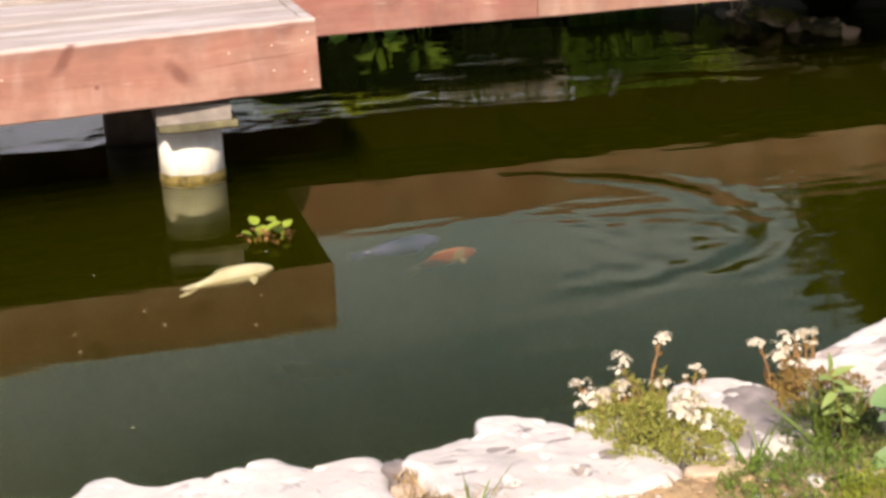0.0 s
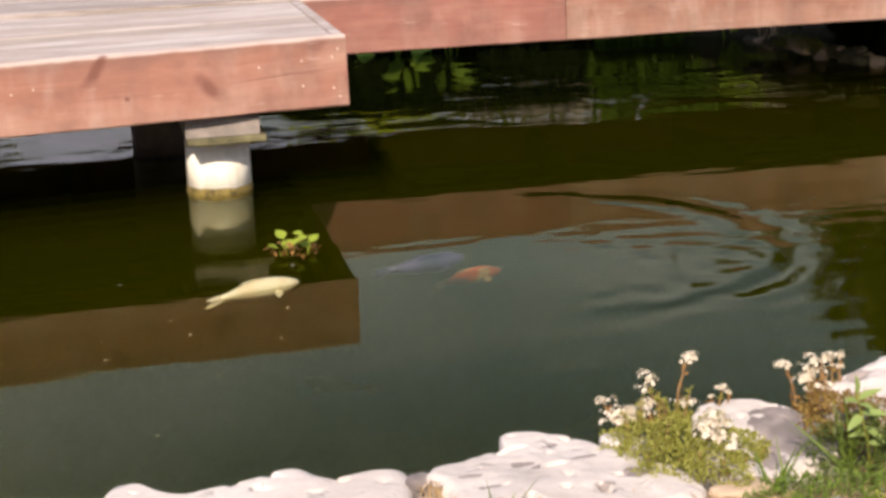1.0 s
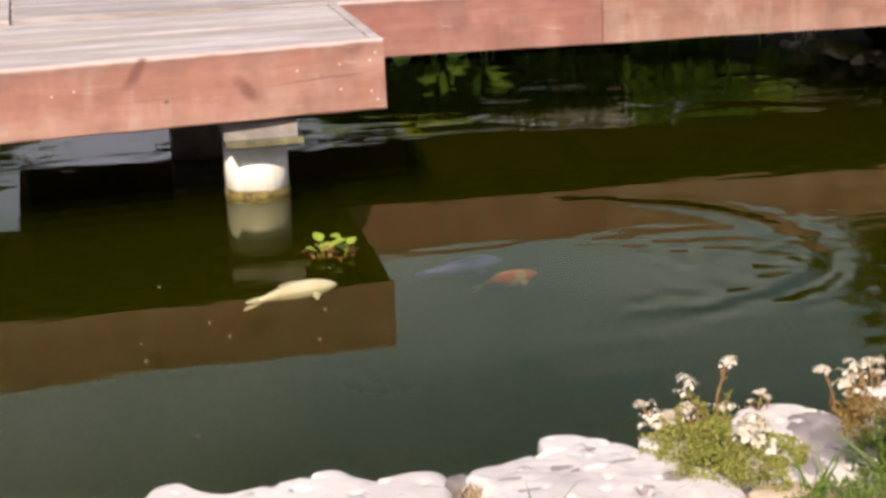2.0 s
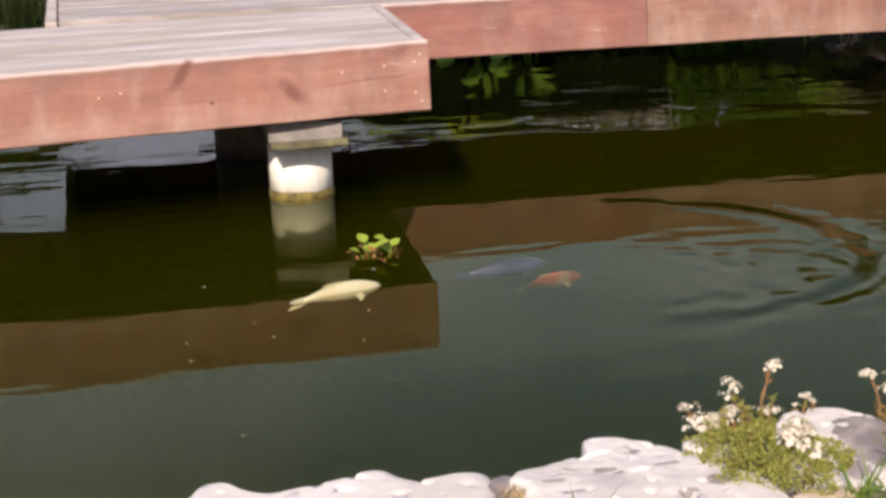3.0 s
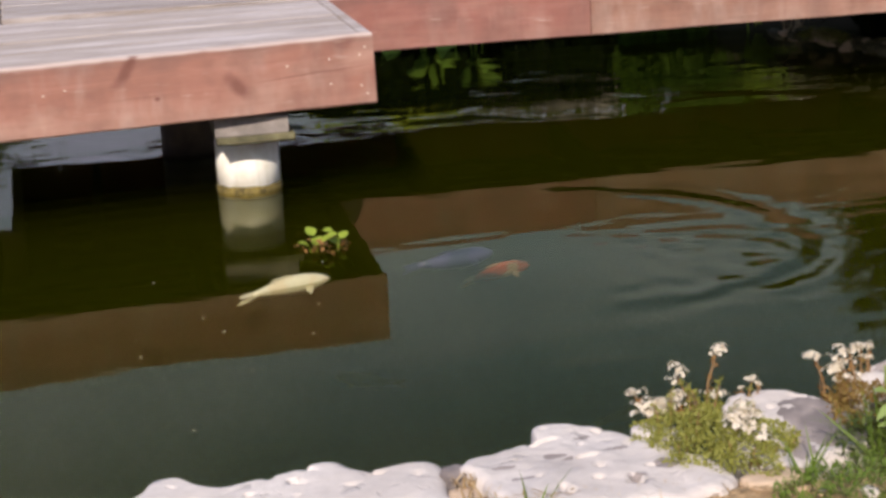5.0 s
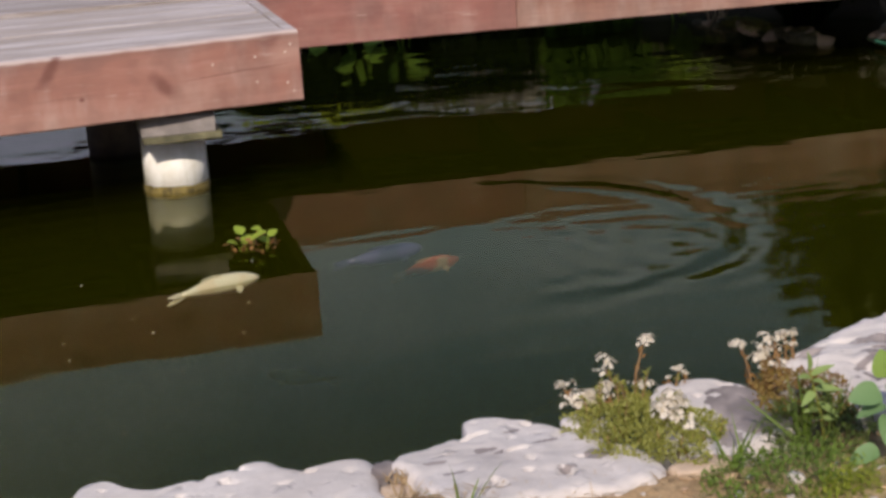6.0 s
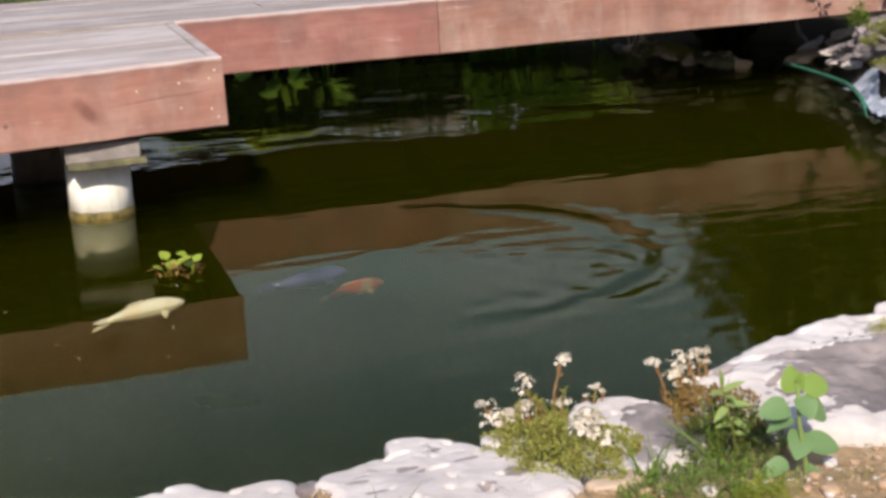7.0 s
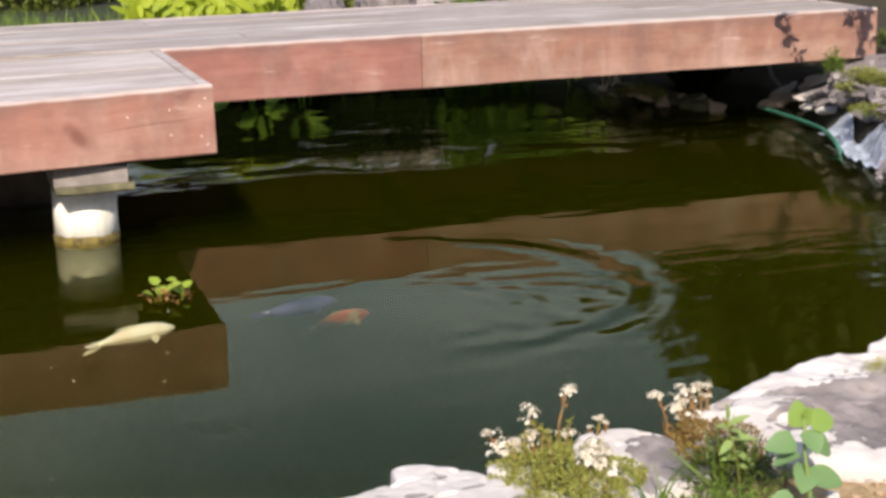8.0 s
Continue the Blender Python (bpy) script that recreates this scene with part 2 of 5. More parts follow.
def plain(name, colour, rough=0.6, var=0.3, scale=12.0, metal=0.0):
    m, t, b = material(name, rough)
    b.inputs["Metallic"].default_value = metal
    n = noise_tex(t, coords(t), scale, 5, 0.6)
    lo, hi = tuple(c * (1 - var) for c in colour), tuple(min(1, c * (1 + var)) for c in colour)
    t.links.new(ramp(t, n, [(0.3, lo), (0.7, hi)]), b.inputs["Base Color"])
    bump(t, b, n, 0.25, 0.004)
    return m


# rings on the water: centre, ring's radius and breadth, wave length, height
RIPPLES = ((0.42, -0.90, 0.68, 0.11, 0.22, 0.0031), (0.35, -1.25, 0.30, 0.22, 0.11, 0.0006), (0.75, -1.25, 0.25, 0.3, 0.13, 0.0005))
WAVES = 0.0135


def murk_material(name, opaque):
    """Suspended green silt: a thin layer of it lets the rest of the light go deeper."""
    m, t, b = material(name, 0.9)
    b.inputs["Specular IOR Level"].default_value = 0.0
    silt = noise_tex(t, coords(t), 0.7, 3)
    t.links.new(ramp(t, silt, [(0.3, (0.0250, 0.0278, 0.0006)), (0.7, (0.0355, 0.0379, 0.0008))]), b.inputs["Base Color"])
    clear = t.nodes.new("ShaderNodeBsdfTransparent")
    clear.inputs[0].default_value = (0.98, 0.98, 0.91, 1)
    body = t.nodes.new("ShaderNodeMixShader")
    body.inputs[0].default_value = 1 - opaque
    t.links.new(b.outputs[0], body.inputs[1])
    t.links.new(clear.outputs[0], body.inputs[2])
    t.links.new(body.outputs[0], t.nodes["Material Output"].inputs[0])
    return m, t, body.outputs[0]


def ring(t, v, wob, cx, cy, radius, wide, wave, amp):
    """A band of waves round a stirred place."""
    sub = t.nodes.new("ShaderNodeVectorMath")
    sub.operation = "SUBTRACT"
    sub.inputs[1].default_value = (cx, cy, 0)
    t.links.new(v, sub.inputs[0])
    ln = t.nodes.new("ShaderNodeVectorMath")
    ln.operation = "LENGTH"
    t.links.new(sub.outputs[0], ln.inputs[0])
    r = maths(t, "ADD", ln.outputs["Value"], wob)
    s = maths(t, "SINE", maths(t, "MULTIPLY", r, 2 * math.pi / wave))
    off = maths(t, "DIVIDE", maths(t, "SUBTRACT", r, radius + 0.08), wide)
    env = maths(t, "EXPONENT", maths(t, "MULTIPLY", maths(t, "MULTIPLY", off, off), -1.0))
    return maths(t, "MULTIPLY", maths(t, "MULTIPLY", s, env), amp)


def water_material():
    m, t, body = murk_material("pond_water", 0.06)
    v = coords(t)
    sep = t.nodes.new("ShaderNodeSeparateXYZ")
    t.links.new(v, sep.inputs[0])
    x, y = sep.outputs[0], sep.outputs[1]
    # long low swell and a fine shiver, livelier under and beyond the deck
    sw = noise_tex(t, coords(t, (0.8, 1.6, 1)), 2.0, 2, 0.5)
    fine = noise_tex(t, coords(t, (1.2, 3.0, 1)), 9.0, 2, 0.5)
    live = maths(t, "ADD", maths(t, "MULTIPLY", ramp_fac(t, y, 0.2, 1.6), 1.6), 1.0)
    h = maths(t, "MULTIPLY", maths(t, "ADD", maths(t, "MULTIPLY", sw, 0.0017), maths(t, "MULTIPLY", fine, 0.00011)), live)
    mid = noise_tex(t, coords(t, (1.0, 3.2, 1), rot=(0, 0, -0.08)), 2.6, 1.5, 0.4, 0.3)
    calm = maths(t, "ADD", maths(t, "MULTIPLY", ramp_fac(t, noise_tex(t, v, 0.9, 2), 0.42, 0.62), 0.8), 0.2)
    h = maths(t, "ADD", h, maths(t, "MULTIPLY", maths(t, "MULTIPLY", mid, calm), 0.0016))
    # long slow waves that run under the walkway
    gust = noise_tex(t, coords(t, (0.55, 2.6, 1), rot=(0, 0, 0.10)), 2.6, 1.5, 0.4, 0.5)
    patch = ramp_fac(t, noise_tex(t, coords(t, (1, 1, 1)), 1.1, 2), 0.44, 0.60)
    where = maths(t, "MULTIPLY", ramp_fac(t, y, 0.75, 1.15), patch)
    h = maths(t, "ADD", h, maths(t, "MULTIPLY", maths(t, "MULTIPLY", gust, where), WAVES))
    # wavelets off the right bank
    fall = maths(t, "MULTIPLY", ramp_fac(t, x, 0.45, 1.0), ramp_fac(t, maths(t, "MULTIPLY", y, -1.0), 0.3, 0.7))
    fall = maths(t, "MULTIPLY", fall, ramp_fac(t, y, -1.9, -1.4))
    wavelet = noise_tex(t, coords(t, (0.9, 4.0, 1), rot=(0, 0, 0.25)), 3.0, 2, 0.45, 0.4)
    h = maths(t, "ADD", h, maths(t, "MULTIPLY", maths(t, "MULTIPLY", wavelet, fall), 0.0030))
    wob = maths(t, "MULTIPLY", noise_tex(t, v, 1.6, 2), 0.16)
    side = ramp_fac(t, maths(t, "ADD", x, maths(t, "MULTIPLY", noise_tex(t, v, 1.1, 2), 0.7)), 0.55, 1.2)
    side = maths(t, "MULTIPLY", side, ramp_fac(t, maths(t, "MULTIPLY", y, -1.0), 0.15, 0.5))
    for one in RIPPLES:
        h = maths(t, "ADD", h, maths(t, "MULTIPLY", ring(t, v, wob, *one), side))
    bp = node(t, "ShaderNodeBump", Strength=1.0, Distance=1.0)
    t.links.new(h, bp.inputs["Height"])
    gl = t.nodes.new("ShaderNodeBsdfGlossy")
    gl.inputs["Roughness"].default_value = 0.015
    gl.inputs["Color"].default_value = (0.486, 0.477, 0.345, 1)
    t.links.new(bp.outputs[0], gl.inputs["Normal"])
    lw = node(t, "ShaderNodeLayerWeight", Blend=0.5)
    t.links.new(bp.outputs[0], lw.inputs["Normal"])
    fr = maths(t, "ADD", maths(t, "MULTIPLY", maths(t, "POWER", lw.outputs["Facing"], 5.0), 0.98), 0.02)
    mx = t.nodes.new("ShaderNodeMixShader")
    t.links.new(fr, mx.inputs[0])
    t.links.new(body, mx.inputs[1])
    t.links.new(gl.outputs[0], mx.inputs[2])
    t.links.new(mx.outputs[0], t.nodes["Material Output"].inputs[0])
    return m


M_DECK = deck_wood(dim=0.85)
M_WALKWAY = deck_wood("grey_walkway_wood", 0.74)
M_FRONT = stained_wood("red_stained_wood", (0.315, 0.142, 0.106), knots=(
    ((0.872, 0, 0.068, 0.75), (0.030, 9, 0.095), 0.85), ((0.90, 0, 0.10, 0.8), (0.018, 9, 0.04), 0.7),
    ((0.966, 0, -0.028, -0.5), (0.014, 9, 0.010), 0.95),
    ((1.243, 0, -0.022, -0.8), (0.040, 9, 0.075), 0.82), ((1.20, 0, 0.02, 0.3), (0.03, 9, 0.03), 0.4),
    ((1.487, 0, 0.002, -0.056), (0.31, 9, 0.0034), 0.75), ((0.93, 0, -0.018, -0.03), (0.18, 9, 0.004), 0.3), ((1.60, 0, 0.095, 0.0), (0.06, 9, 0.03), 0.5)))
M_RED = stained_wood("red_stained_wood_long", (0.268, 0.106, 0.084), pale=0.22)
M_PALE = stained_wood("faded_red_stained_wood", (0.265, 0.128, 0.092), pale=0.40, streaks=0.60)
M_BEAM = plain("grey_timber", (0.23, 0.20, 0.185), 0.85, 0.3, 16)
M_MOSSY = plain("mossy_timber", (0.11, 0.10, 0.055), 0.9, 0.7, 16)
# dark timber; on the back pillar it stands in for shade
M_DARKWOOD_SHADE = plain("dark_timber_and_shade", (0.06, 0.045, 0.03), 0.9, 0.4, 14)
M_PIPE = pipe_plastic()
M_ALGAE = plain("yellow_brown_algae", (0.14, 0.105, 0.03), 0.85, 0.8, 34)
M_SLIME = plain("green_slime", (0.035, 0.036, 0.012), 0.8, 0.4, 20)
M_SCREW = plain("zinc_screw", (0.62, 0.50, 0.42), 0.45, 0.1, 30)
M_STONE = stone_material()
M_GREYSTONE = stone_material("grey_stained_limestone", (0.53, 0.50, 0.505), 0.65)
M_DARKPIT = stone_material("dark_pitted_limestone", (0.70, 0.66, 0.66), 0.5)
M_ROCK = stone_material("grey_bank_rock", (0.56, 0.53, 0.535), 0.75)
M_TAN = stone_material("tan_limestone", (0.92, 0.76, 0.58))
M_SOIL = ground_material()
M_WATER = water_material()
M_SEDUM = leaf_material("low_green_foliage", (0.165, 0.175, 0.03), (0.35, 0.35, 0.09), 0.27)
M_GRASS = leaf_material("fresh_grass", (0.075, 0.13, 0.015), (0.20, 0.29, 0.05), 0.3)
M_WEED = leaf_material("round_green_leaves", (0.17, 0.28, 0.06), (0.29, 0.41, 0.10), 0.28)
M_YOUNG = leaf_material("pale_green_leaves", (0.16, 0.25, 0.07), (0.34, 0.44, 0.16), 0.3)
M_REED = leaf_material("yellow_green_blades", (0.22, 0.30, 0.02), (0.46, 0.52, 0.05), 0.4)
M_TREE = leaf_material("dark_tree_foliage", (0.048, 0.066, 0.008), (0.130, 0.150, 0.022), 0.24)
M_BARK = plain("bark", (0.10, 0.075, 0.055), 0.95, 0.4, 9)
M_STEM = plain("reddish_stem", (0.22, 0.12, 0.05), 0.7, 0.3, 30)
M_STRAW = leaf_material("dry_straw", (0.24, 0.15, 0.07), (0.55, 0.42, 0.26), 0.05)
M_PETAL = leaf_material("cream_white_petals", (0.58, 0.50, 0.41), (0.84, 0.78, 0.70), 0.25)


# ---- mesh helpers ----
def mesh_from(name, verts, faces, mat, smooth=False):
    me = bpy.data.meshes.new(name)
    me.from_pydata(verts, [], faces)
    me.materials.append(mat)
    if smooth:
        me.polygons.foreach_set("use_smooth", [True] * len(me.polygons))
    me.update()
    return me


def bm_mesh(name, bm, mat, smooth=False):
    me = bpy.data.meshes.new(name)
    bmesh.ops.recalc_face_normals(bm, faces=bm.faces)
    bm.to_mesh(me)
    bm.free()
    me.materials.append(mat)
    if smooth:
        me.polygons.foreach_set("use_smooth", [True] * len(me.polygons))
    return me


def part(name, data, parent, place=None, label=""):
    ob = new(name, data)
    ob.parent = parent
    if place is not None:
        ob.matrix_basis = place
    if label:
        ob["label"] = label
    return ob


def empty(name, m, label, category, group="", kind=""):
    e = new(name)
    e.matrix_basis = m
    return tagged(e, label, category, group, kind)


def prism(corners, z0, z1, bevel=0.004):
    """A bevelled block over a plan outline."""
    bm = bmesh.new()
    lo = [bm.verts.new((x, y, z0)) for x, y in corners]
    hi = [bm.verts.new((x, y, z1)) for x, y in corners]
    bm.faces.new(lo[::-1])
    bm.faces.new(hi)
    n = len(corners)
    for i in range(n):
        bm.faces.new((lo[i], lo[(i + 1) % n], hi[(i + 1) % n], hi[i]))
    if bevel:
        bmesh.ops.bevel(bm, geom=bm.edges[:], offset=bevel, segments=2, affect="EDGES")
    return bm


def board(name, length, depth, height, mat, bevel=0.004, seed=0, rough=0.0015, cuts=24):
    """A sawn board, centred, along x, with slightly uneven edges."""
    bm = bmesh.new()
    xs = [-length / 2 + length * i / cuts for i in range(cuts + 1)]
    b = bevel
    ring = [(-depth / 2 + b, -height / 2), (depth / 2 - b, -height / 2), (depth / 2, -height / 2 + b), (depth / 2, height / 2 - b),
            (depth / 2 - b, height / 2), (-depth / 2 + b, height / 2), (-depth / 2, height / 2 - b), (-depth / 2, -height / 2 + b)]
    rows = []
    for i, x in enumerate(xs):
        row = []
        for y, z in ring:
            w = noise.noise(Vector((x * 6 + seed * 13.7, y * 30, z * 30)))
            w2 = noise.noise(Vector((x * 1.5 - seed * 5.1, y * 9, z * 9 + 4)))
            row.append(bm.verts.new((x, y + rough * w, z + rough * (w + w2))))
        rows.append(row)
    for a, c in zip(rows, rows[1:]):
        for k in range(8):
            bm.faces.new((a[k], a[(k + 1) % 8], c[(k + 1) % 8], c[k]))
    bm.faces.new(rows[0][::-1])
    bm.faces.new(rows[-1])
    return bm_mesh(name, bm, mat)


def tube(r0, r1, z0, z1, seg=32, wall=0.0):
    bm = bmesh.new()
    rings = [[bm.verts.new((r * math.cos(2 * math.pi * k / seg), r * math.sin(2 * math.pi * k / seg), z)) for k in range(seg)]
             for r, z in ((r0, z0), (r1, z1))]
    for k in range(seg):
        bm.faces.new((rings[0][k], rings[0][(k + 1) % seg], rings[1][(k + 1) % seg], rings[1][k]))
    bm.faces.new(rings[0][::-1])
    bm.faces.new(rings[1])
    return bm


# ---- ground and water ----
TOP, UNDER = 0.545, 0.31       # deck top and underside of its edge boards over the water
SLANT = 0.092                  # the front platform's edge runs aslant
SAG = 0.011                    # and it sinks a little towards its far left end
BACK = 1.163                   # where the two platforms meet
FAR = 2.50                     # the long platform's far edge


def pond_edge(x, y):
    """Positive on land, negative over the pond; roughly metres."""
    w = 0.12 * noise.noise(Vector((x * 1.3, y * 1.3, 3.1)))
    near = -2.62 - y + 0.05 * x
    if x > 0.5:
        near = -2.52 - y + (x - 0.5) * 0.1
    right = x - (2.62 + 0.27 * max(y, -0.3) if y < 1.1 else 2.92 + (y - 1.1) * 0.35)
    far = y - (5.6 if x < -2.6 else 5.6 - (x + 2.6) * 1.35 if x < -1.0 else 3.44 if x < 1.7 else 3.44 - (x - 1.7) * 0.6)
    left = -8.5 - x
    # low spit of rocks under the walkway
    f = max(0.0, min(1.0, ((x - 2.86) * -0.36 + (y - 1.86) * 0.60) / 0.49))
    spit = 0.09 - math.hypot(x - 2.86 + 0.36 * f, y - 1.86 - 0.60 * f)
    return max(near, right, far, left, spit) + w


def height(x, y):
    d = pond_edge(x, y)
    s = max(0.0, min(1.0, d / 0.5 + 0.5))
    s = s * s * (3 - 2 * s)
    land = 0.08 + 0.05 * noise.noise(Vector((x * 0.9, y * 0.9, 0))) + 0.012 * noise.noise(Vector((x * 7, y * 7, 2)))
    if d > 0 and x > 2:
        land += min(0.34, 0.26 * d)
    if y > 3.0 and x > -1.6:
        land += 0.22 * max(0.0, min(1.0, d / 0.35))
    # hollow in front of the pitted slab
    land -= 0.035 * math.exp(-((x - 0.02) / 0.24) ** 2 - ((y + 3.02) / 0.10) ** 2)
    return -0.55 + (land + 0.55) * s


def axis_steps(lo, hi, fine, far):
    out, x = [], lo
    while x <= hi:
        out.append(x)
        x += fine
    step = fine
    while out[-1] < far:
        step *= 1.35
        out.append(out[-1] + step)
    step = fine
    while out[0] > -far:
        step *= 1.35
        out.insert(0, out[0] - step)
    return out


gx, gy = axis_steps(-2.2, 4.6, 0.05, 700), axis_steps(-4.2, 3.0, 0.05, 700)
gv = [(x, y, height(x, y)) for y in gy for x in gx]
gw = len(gx)
gf = [(j * gw + i, j * gw + i + 1, (j + 1) * gw + i + 1, (j + 1) * gw + i) for j in range(len(gy) - 1) for i in range(gw - 1)]
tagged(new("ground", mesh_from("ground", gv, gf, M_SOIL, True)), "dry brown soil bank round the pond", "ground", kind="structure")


def sheet(name, z, mat):
    return new(name, mesh_from(name, [(-9.5, -4.0, z), (5.5, -4.0, z), (5.5, 6.5, z), (-9.5, 6.5, z)], [(0, 1, 2, 3)], mat))


pond = tagged(sheet("water", 0.0, M_WATER), "murky green pond water with ripples", "water", kind="structure")
for z, opaque in ((-0.045, 0.14), (-0.09, 0.20), (-0.145, 0.27), (-0.21, 0.36), (-0.29, 0.50), (-0.38, 1.0)):
    tagged(sheet("water_depth", z, murk_material("pond_murk", opaque)[0]), "green silt hanging in the water", kind="structure").parent = pond


# ---- the zigzag deck ----
def screw(bm, x, y, z):
    m = Matrix.Translation((x, y, z)) @ Matrix.Rotation(radians(90), 4, "X")
    bmesh.ops.create_cone(bm, cap_ends=True, segments=10, radius1=0.0038, radius2=0.003, depth=0.002, matrix=m)


def deck_front():
    deck = empty("deck_platform", pose(0.43 * SAG, 0, 0, 0, -math.degrees(SAG), 0), "weathered grey plank platform with red-stained edge boards over the pond", "deck", "deck platforms")
    left, th = -3.4, 0.04
    ang = math.degrees(math.atan(SLANT))
    length = -left / math.cos(math.atan(SLANT))
    mid = Vector((left / 2, left / 2 * SLANT, (TOP + UNDER) / 2))
    nrm = Vector((-SLANT, 1, 0)).normalized()
    p = mid + nrm * th / 2
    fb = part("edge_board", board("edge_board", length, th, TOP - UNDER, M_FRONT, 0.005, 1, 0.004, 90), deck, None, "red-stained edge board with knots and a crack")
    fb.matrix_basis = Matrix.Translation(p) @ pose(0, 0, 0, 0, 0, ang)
    bm = prism([(-th, 0.042), (-0.0, 0.048), (0, BACK - 0.003), (-th, BACK - 0.003)], UNDER + 0.003, TOP + 0.002, 0.003)
    part("end_board", bm_mesh("end_board", bm, M_DECK), deck, None, "grey end board on edge")
    n = 4
    for k in range(n):
        a, c = k / n, (k + 1) / n
        x1, x0 = -th - 0.0012, left + 0.02

        def yy(x, f):
            front = x * SLANT + th * 1.02 + 0.003
            return front + (BACK - 0.004 - front) * f
        g = 0.004
        cor = [(x0, yy(x0, a) + g), (x1, yy(x1, a) + g), (x1, yy(x1, c) - g), (x0, yy(x0, c) - g)]
        bm = prism(cor, TOP - 0.04, TOP - 0.001 * (k % 2), 0.004)
        part("plank", bm_mesh("plank", bm, M_DECK), deck)
        # added dark strip below the seam, blocks skylight through the gap
        bm = prism([(x0, yy(x0, c) - 0.03), (x1, yy(x1, c) - 0.03), (x1, yy(x1, c) + (0.03 if k < n - 1 else 0.0)), (x0, yy(x0, c) + (0.03 if k < n - 1 else 0.0))], TOP - 0.058, TOP - 0.0415, 0.002)
        part("batten", bm_mesh("batten", bm, M_DARKWOOD_SHADE), deck)
    # added strip that closes the gap beside the end board
    part("batten", bm_mesh("batten", prism([(-0.11, 0.06), (-0.043, 0.06), (-0.043, BACK - 0.06), (-0.11, BACK - 0.06)], TOP - 0.078, TOP - 0.0595, 0.002), M_DARKWOOD_SHADE), deck)
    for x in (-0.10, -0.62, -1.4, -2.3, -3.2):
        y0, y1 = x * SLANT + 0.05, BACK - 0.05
        part("joist", bm_mesh("joist", prism([(x - 0.02, y0), (x + 0.02, y0), (x + 0.02, y1), (x - 0.02, y1)], UNDER + 0.03, TOP - 0.08, 0.003), M_DARKWOOD_SHADE), deck)
    part("edge_board", bm_mesh("edge_board", prism([(left, BACK - 0.044), (-1.30, BACK - 0.044), (-1.30, BACK - 0.006), (left, BACK - 0.006)], UNDER, TOP - 0.042, 0.003), M_RED), deck)
    for x, z in ((-0.03, 0.075), (-0.05, 0.05), (-0.05, -0.055), (-0.03, -0.085), (-0.155, 0.045), (-0.155, -0.04), (-0.30, 0.035), (-1.03, 0.03), (-1.10, 0.02)):
        s = bmesh.new()
        screw(s, 0, 0, 0)
        me = bm_mesh("screw", s, M_SCREW)
        part("screw", me, deck, pose(x, x * SLANT - 0.0025, (TOP + UNDER) / 2 + z, 0, 0, ang))
    return deck


def deck_long():
    deck = empty("deck_platform", pose(0, 0, 0), "long weathered plank walkway with red-stained edge boards reaching the bank", "deck", "deck platforms")
    x0, x1, seam, th = -1.30, 3.39, 1.123, 0.04
    zc, h = (TOP + UNDER) / 2, TOP - UNDER
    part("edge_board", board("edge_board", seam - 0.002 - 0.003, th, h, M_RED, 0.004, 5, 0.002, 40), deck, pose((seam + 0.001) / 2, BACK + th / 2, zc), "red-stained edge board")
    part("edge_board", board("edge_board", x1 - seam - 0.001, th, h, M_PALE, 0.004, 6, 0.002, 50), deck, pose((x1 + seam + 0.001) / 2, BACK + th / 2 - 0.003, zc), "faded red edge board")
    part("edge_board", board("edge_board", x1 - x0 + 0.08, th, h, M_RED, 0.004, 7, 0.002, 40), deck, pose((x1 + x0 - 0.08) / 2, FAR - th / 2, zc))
    part("end_board", bm_mesh("end_board", prism([(x0 - 0.035, BACK + 0.0), (x0 + th - 0.03, BACK), (x0 + th - 0.10, FAR + 0.004), (x0 - 0.10, FAR + 0.004)], UNDER - 0.005, TOP + 0.003, 0.003), M_DECK), deck, None, "grey end board on edge")
    part("end_board", board("end_board", FAR - BACK - 2 * th - 0.006, th, h - 0.004, M_RED, 0.004, 8, 0.002, 30), deck, pose(x1 - th / 2 - 0.002, (FAR + BACK) / 2, zc, 0, 0, 90))
    n = 5
    ys = [BACK + th + 0.004 + (FAR - th - 0.004 - BACK - th - 0.004) * k / n for k in range(n + 1)]
    ys[0] = BACK + th + 0.003
    butts = [[1.9], [0.42], [2.4], [1.25], [0.1]]
    for k in range(n):
        xs = [x0 + th - 0.026 - 0.07 * (k + 0.2) / n, *butts[k], x1 - th - 0.002]
        for a, c in zip(xs, xs[1:]):
            part("plank", board("plank", c - a - 0.006, ys[k + 1] - ys[k] - 0.008, 0.04, M_WALKWAY, 0.004, k * 3 + a, 0.0025, 30), deck,
                 pose((a + c) / 2, (ys[k] + ys[k + 1]) / 2, TOP - 0.02 - 0.0015 * (k % 2)))
    # added dark strips under the seams, to keep light from leaking through
    for y in (BACK + th + 0.001, *ys[1:-1], FAR - th):
        part("batten", board("batten", x1 - x0 - 0.16, 0.07, 0.016, M_DARKWOOD_SHADE, 0.002, 2, 0.001, 4), deck, pose((x0 + x1) / 2 - 0.02, y, TOP - 0.053))
    part("batten", board("batten", FAR - BACK - 0.09, 0.12, 0.016, M_DARKWOOD_SHADE, 0.002, 2, 0.001, 4), deck, pose(x0 + 0.035, (FAR + BACK) / 2, TOP - 0.071, 0, 0, 93))
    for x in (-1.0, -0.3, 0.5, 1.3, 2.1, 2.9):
        part("joist", bm_mesh("joist", prism([(x - 0.02, BACK + 0.045), (x + 0.02, BACK + 0.045), (x + 0.02, FAR - 0.045), (x - 0.02, FAR - 0.045)], UNDER + 0.03, TOP - 0.08, 0.003), M_DARKWOOD_SHADE), deck)
    return deck


